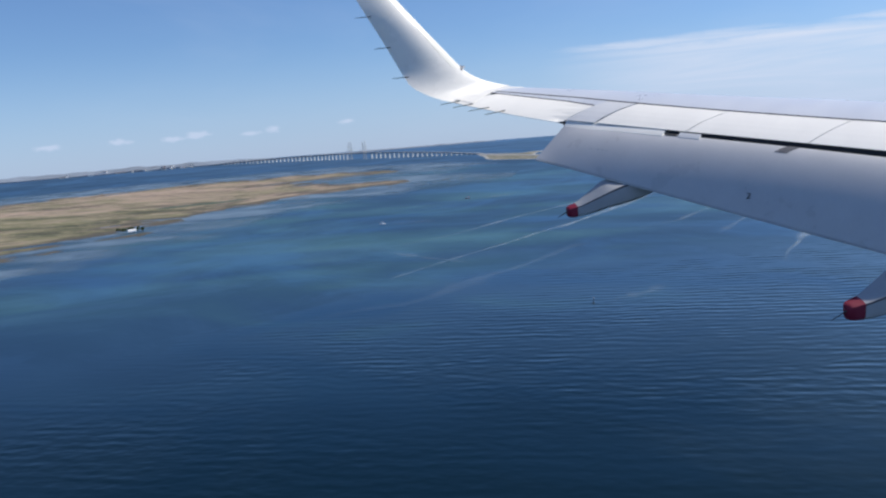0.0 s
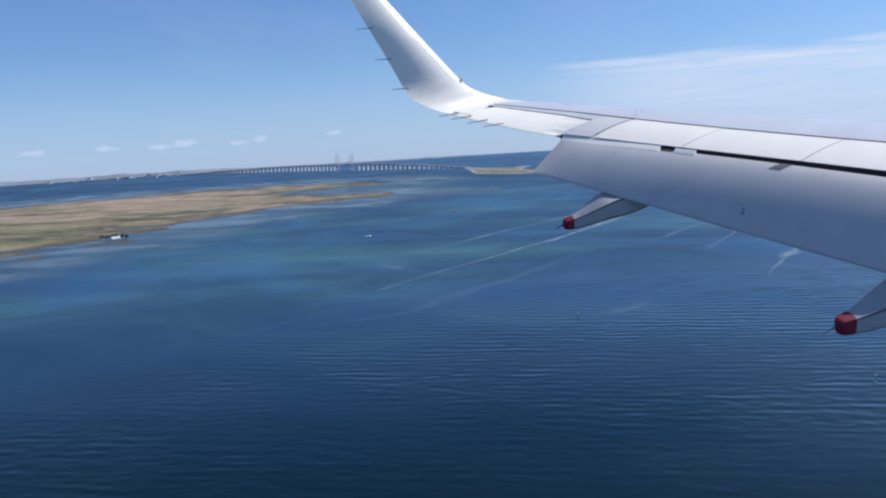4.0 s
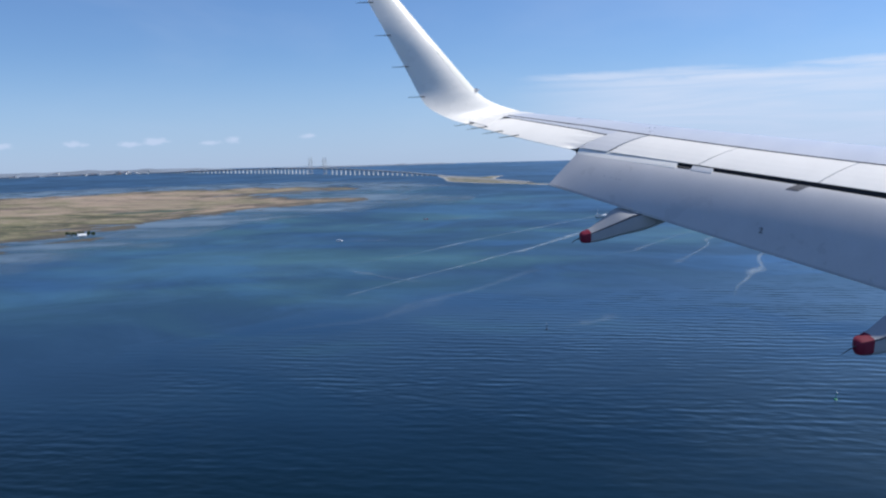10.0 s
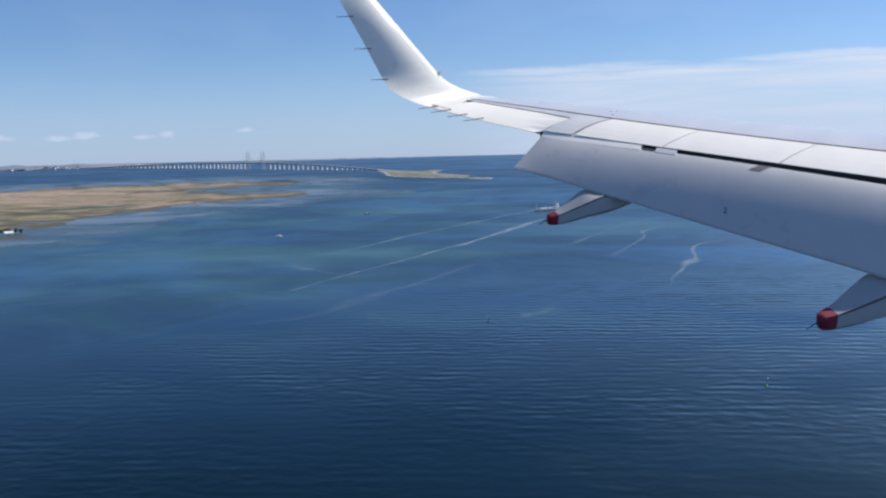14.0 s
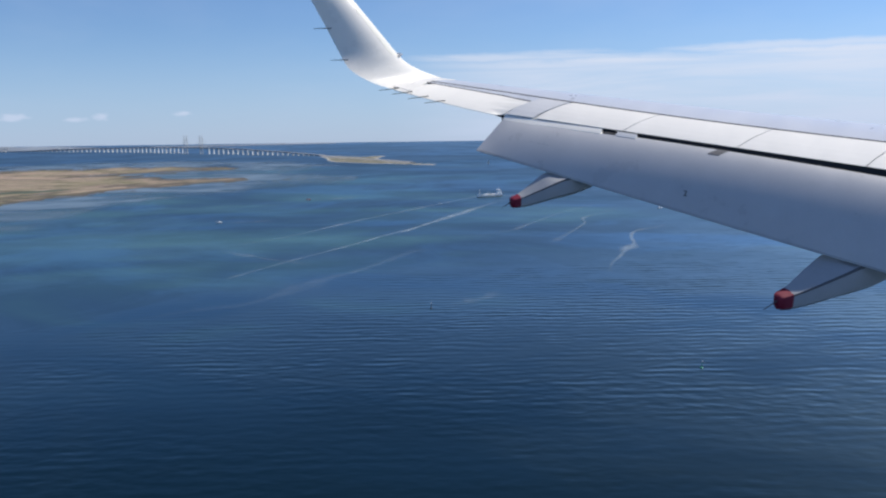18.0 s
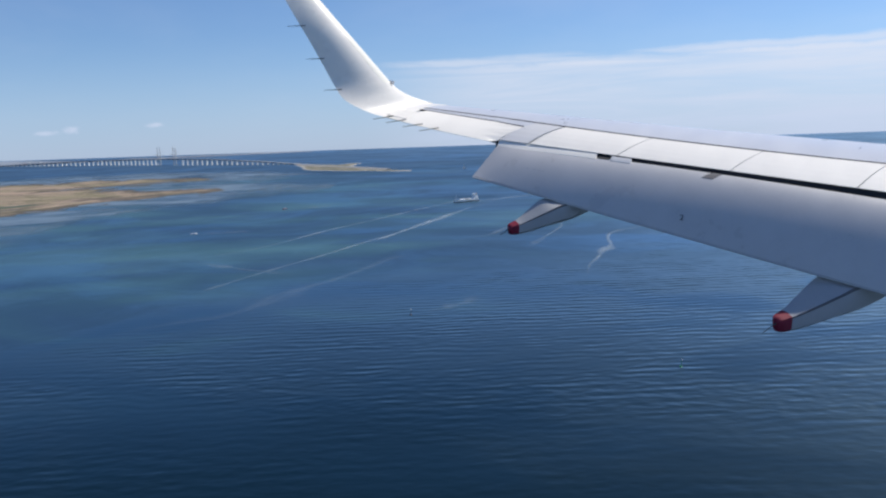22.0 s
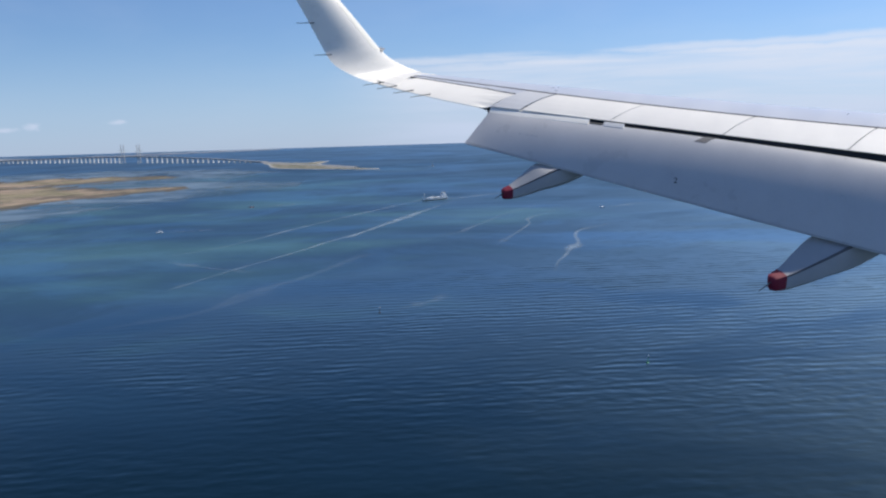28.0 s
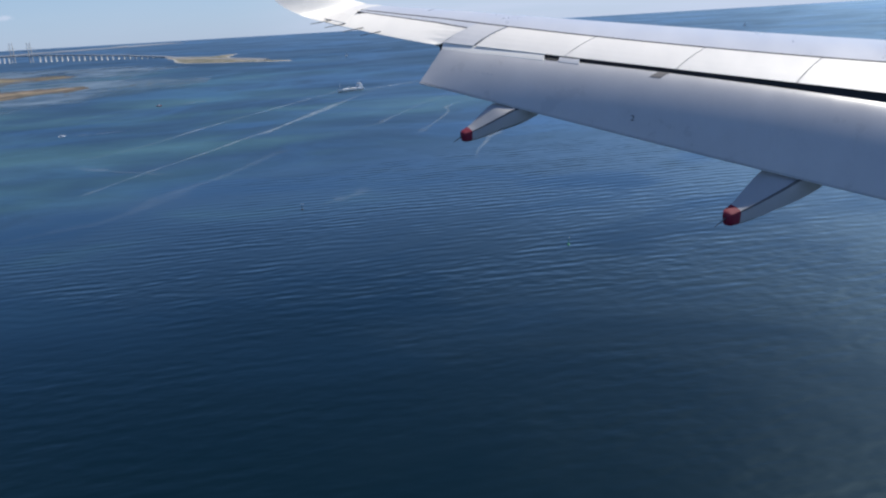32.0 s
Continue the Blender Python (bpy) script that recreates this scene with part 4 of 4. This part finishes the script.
def buoy(m, mat, lab):
    th = empty("spar_buoy", m, lab, "buoy", "channel buoys")
    part("float", loft([[(r * math.cos(a), r * math.sin(a), z) for a in [2 * math.pi * i / 12 for i in range(12)]] for r, z in ((0.5, -0.8), (0.95, -0.3), (0.95, 0.35), (0.55, 0.7))]), mat, th, smooth=True)
    part("spar", rod((0, 0, 0.6), (0.25, 0, 4.0), 0.24, 0.16, 10), mat, th)
    part("topmark", loft([[(0.27 + r * math.cos(a), r * math.sin(a), z) for a in [2 * math.pi * i / 10 for i in range(10)]] for r, z in ((0.4, 4.0), (0.4, 4.3), (0.04, 5.0))]), BRIGHT, th, "pale topmark")


def tree(m, height, seed):
    rng = random.Random(seed)
    th = empty("tree", m, "dark bushy windswept tree beside the farmhouse", "tree", "trees round the farmhouse")
    part("trunk", joined(rod((0, 0, -0.2), (0.2, 0, height * 0.55), height * 0.035, height * 0.018, 7), *[rod((0.1, 0, height * 0.3), (math.cos(a) * height * 0.25, math.sin(a) * height * 0.25, height * 0.62), height * 0.014, height * 0.006, 5) for a in (0.3, 2.2, 4.1)]), BARK, th)
    geos = []
    for i in range(170):
        a, r, z = rng.uniform(0, 6.283), rng.random() ** 0.5, rng.uniform(0.28, 1.0)
        w = height * 0.42 * math.sin(math.pi * min(1, (z - 0.15) / 0.95)) ** 0.6
        c = Vector((math.cos(a) * r * w, math.sin(a) * r * w, z * height))
        k = height * rng.uniform(0.035, 0.085)
        u = Vector((rng.uniform(-1, 1), rng.uniform(-1, 1), rng.uniform(-1, 1))).normalized()
        v = u.orthogonal().normalized()
        w2 = u.cross(v)
        geos.append(([c + u * k, c - u * k, c + v * k, c - v * k, c + w2 * k * 0.7, c - w2 * k * 0.7], [(0, 2, 4), (2, 1, 4), (1, 3, 4), (3, 0, 4), (2, 0, 5), (1, 2, 5), (3, 1, 5), (0, 3, 5)]))
    part("crown", joined(*geos), LEAF, th)


def farmhouse(m):
    th = empty("farmhouse", m, "white rendered farmhouse with pitched roof among trees", "house")
    wall = part("wall", box(-9, 9, -4, 4, 0, 3.6), BRIGHT, th, "white rendered walls")
    part("gable", loft([[(-9, -4, 3.6), (-9, 4, 3.6), (-9, 0, 7.2)], [(-8.7, -4, 3.6), (-8.7, 4, 3.6), (-8.7, 0, 7.2)]]), BRIGHT, th)
    part("gable", loft([[(8.7, -4, 3.6), (8.7, 4, 3.6), (8.7, 0, 7.2)], [(9, -4, 3.6), (9, 4, 3.6), (9, 0, 7.2)]]), BRIGHT, th)
    roof = part("roof", loft([[(-9.6, -4.6, 3.3), (-9.6, 0, 7.5), (-9.6, 4.6, 3.3), (-9.6, 4.4, 3.1), (-9.6, 0, 7.2), (-9.6, -4.4, 3.1)], [(9.6, -4.6, 3.3), (9.6, 0, 7.5), (9.6, 4.6, 3.3), (9.6, 4.4, 3.1), (9.6, 0, 7.2), (9.6, -4.4, 3.1)]]), BRIGHT, th, "pale pitched roof")
    part("chimney", box(2, 3, -0.5, 0.5, 6.6, 8.6), ROOF, roof)
    for x in (-6.5, -3.5, 3.5, 6.5):
        part("window", box(x - 0.6, x + 0.6, -4.06, -3.98, 1.0, 2.3), WINDOWGLASS, wall)
    part("door", box(-0.55, 0.55, -4.06, -3.98, 0, 2.1), HULLDARK, wall)


# farm with its clump of trees, near the shore
farmhouse(pose(-800, 1240, 1.5, 0, 0, 35) @ Matrix.Diagonal((0.7, 0.7, 0.75, 1)))
rng = random.Random(11)
for i in range(16):
    tree(pose(-838 + i * 3.6 + rng.uniform(-3, 3), 1248 + rng.uniform(-4, 16), 1.4, 0, 0, rng.uniform(0, 360)), rng.uniform(5, 8.5), i)
ship(pose(79, 1514, 0, 0, 0, 212) @ Matrix.Diagonal((0.74, 0.74, 0.80, 1)))
motorboat(pose(-338, 1179, 0, 0, 0, 185), HULL, "small white motor boat with a wake")
motorboat(pose(-259, 1497, 0, 0, 0, 200), HULLRED, "small red motor boat with a wake")
motorboat(pose(340, 1292, 0, 0, 0, 210), HULL, "small white motor boat with a wake")
sailboat(pose(132, 2581, 0, 0, 0, 160))
sailboat(pose(1560, 2760, 0, 0, 0, 120))
buoy(pose(-14, 624, 0), HULLDARK, "dark channel buoy with a pale topmark")
buoy(pose(150, 464, 0, 0, 4), GREEN, "green channel buoy leaning in the swell")
foam_line("foam_line", [(-215, 745), (-198, 780), (-125, 935), (-73, 1041), (-38, 1112), (70, 1383), (190, 1640)], 10.0, 5.0, "long pale drifting line of foam", 1, 0.7)
foam_line("foam_line", [(-290, 930), (-209, 1023), (-118, 1208), (13, 1452), (90, 1590)], 8.0, 4.0, "long pale drifting line of foam", 2, 0.7)
foam_line("foam_line", [(275, 1300), (262, 1275), (205, 1190), (191, 1119), (154, 1024), (114, 927)], 8.0, 8.0, "pale winding line of foam", 3, 0.4)
foam_line("foam_line", [(300, 1110), (283, 1078), (235, 1030), (215, 930), (180, 850), (151, 759)], 12.0, 8.0, "pale winding line of foam", 4, 0.5)
foam_line("ship_wake", [(396, 1727), (246, 1622), (166, 1567), (112, 1530), (96, 1522)], 14.0, 2.0, "pale straight wake behind the ship", 6)
foam_line("boat_wake", [(-330, 1181), (-300, 1184), (-255, 1192)], 4.0, 1.0, "thin white boat wake", 7)
foam_line("boat_wake", [(-252, 1500), (-215, 1512), (-170, 1530)], 4.0, 1.0, "thin white boat wake", 8)
foam_line("boat_wake", [(345, 1294), (380, 1313), (440, 1345)], 5.0, 1.0, "thin white boat wake", 9)
# faint wind lanes and shreds of foam off the ship channel
foam_line("foam_streak", [(-250, 590), (-196, 627), (-153, 658), (-112, 757), (-88, 784), (-37, 894), (-12, 914)], 26.0, 10.0, "faint pale streak of wind-drawn foam", 11, 0.12)
foam_line("foam_streak", [(16, 1001), (76, 1047), (114, 1120), (195, 1282), (260, 1400)], 9.0, 8.0, "faint pale streak of wind-drawn foam", 12, 0.3)
foam_line("foam_streak", [(-270, 920), (-241, 902), (-203, 867), (-131, 819)], 9.0, 4.0, "faint pale streak of wind-drawn foam", 13, 0.2)
foam_line("foam_streak", [(0, 630), (8, 640), (27, 656), (46, 689)], 9.0, 4.0, "faint pale streak of wind-drawn foam", 14, 0.14)
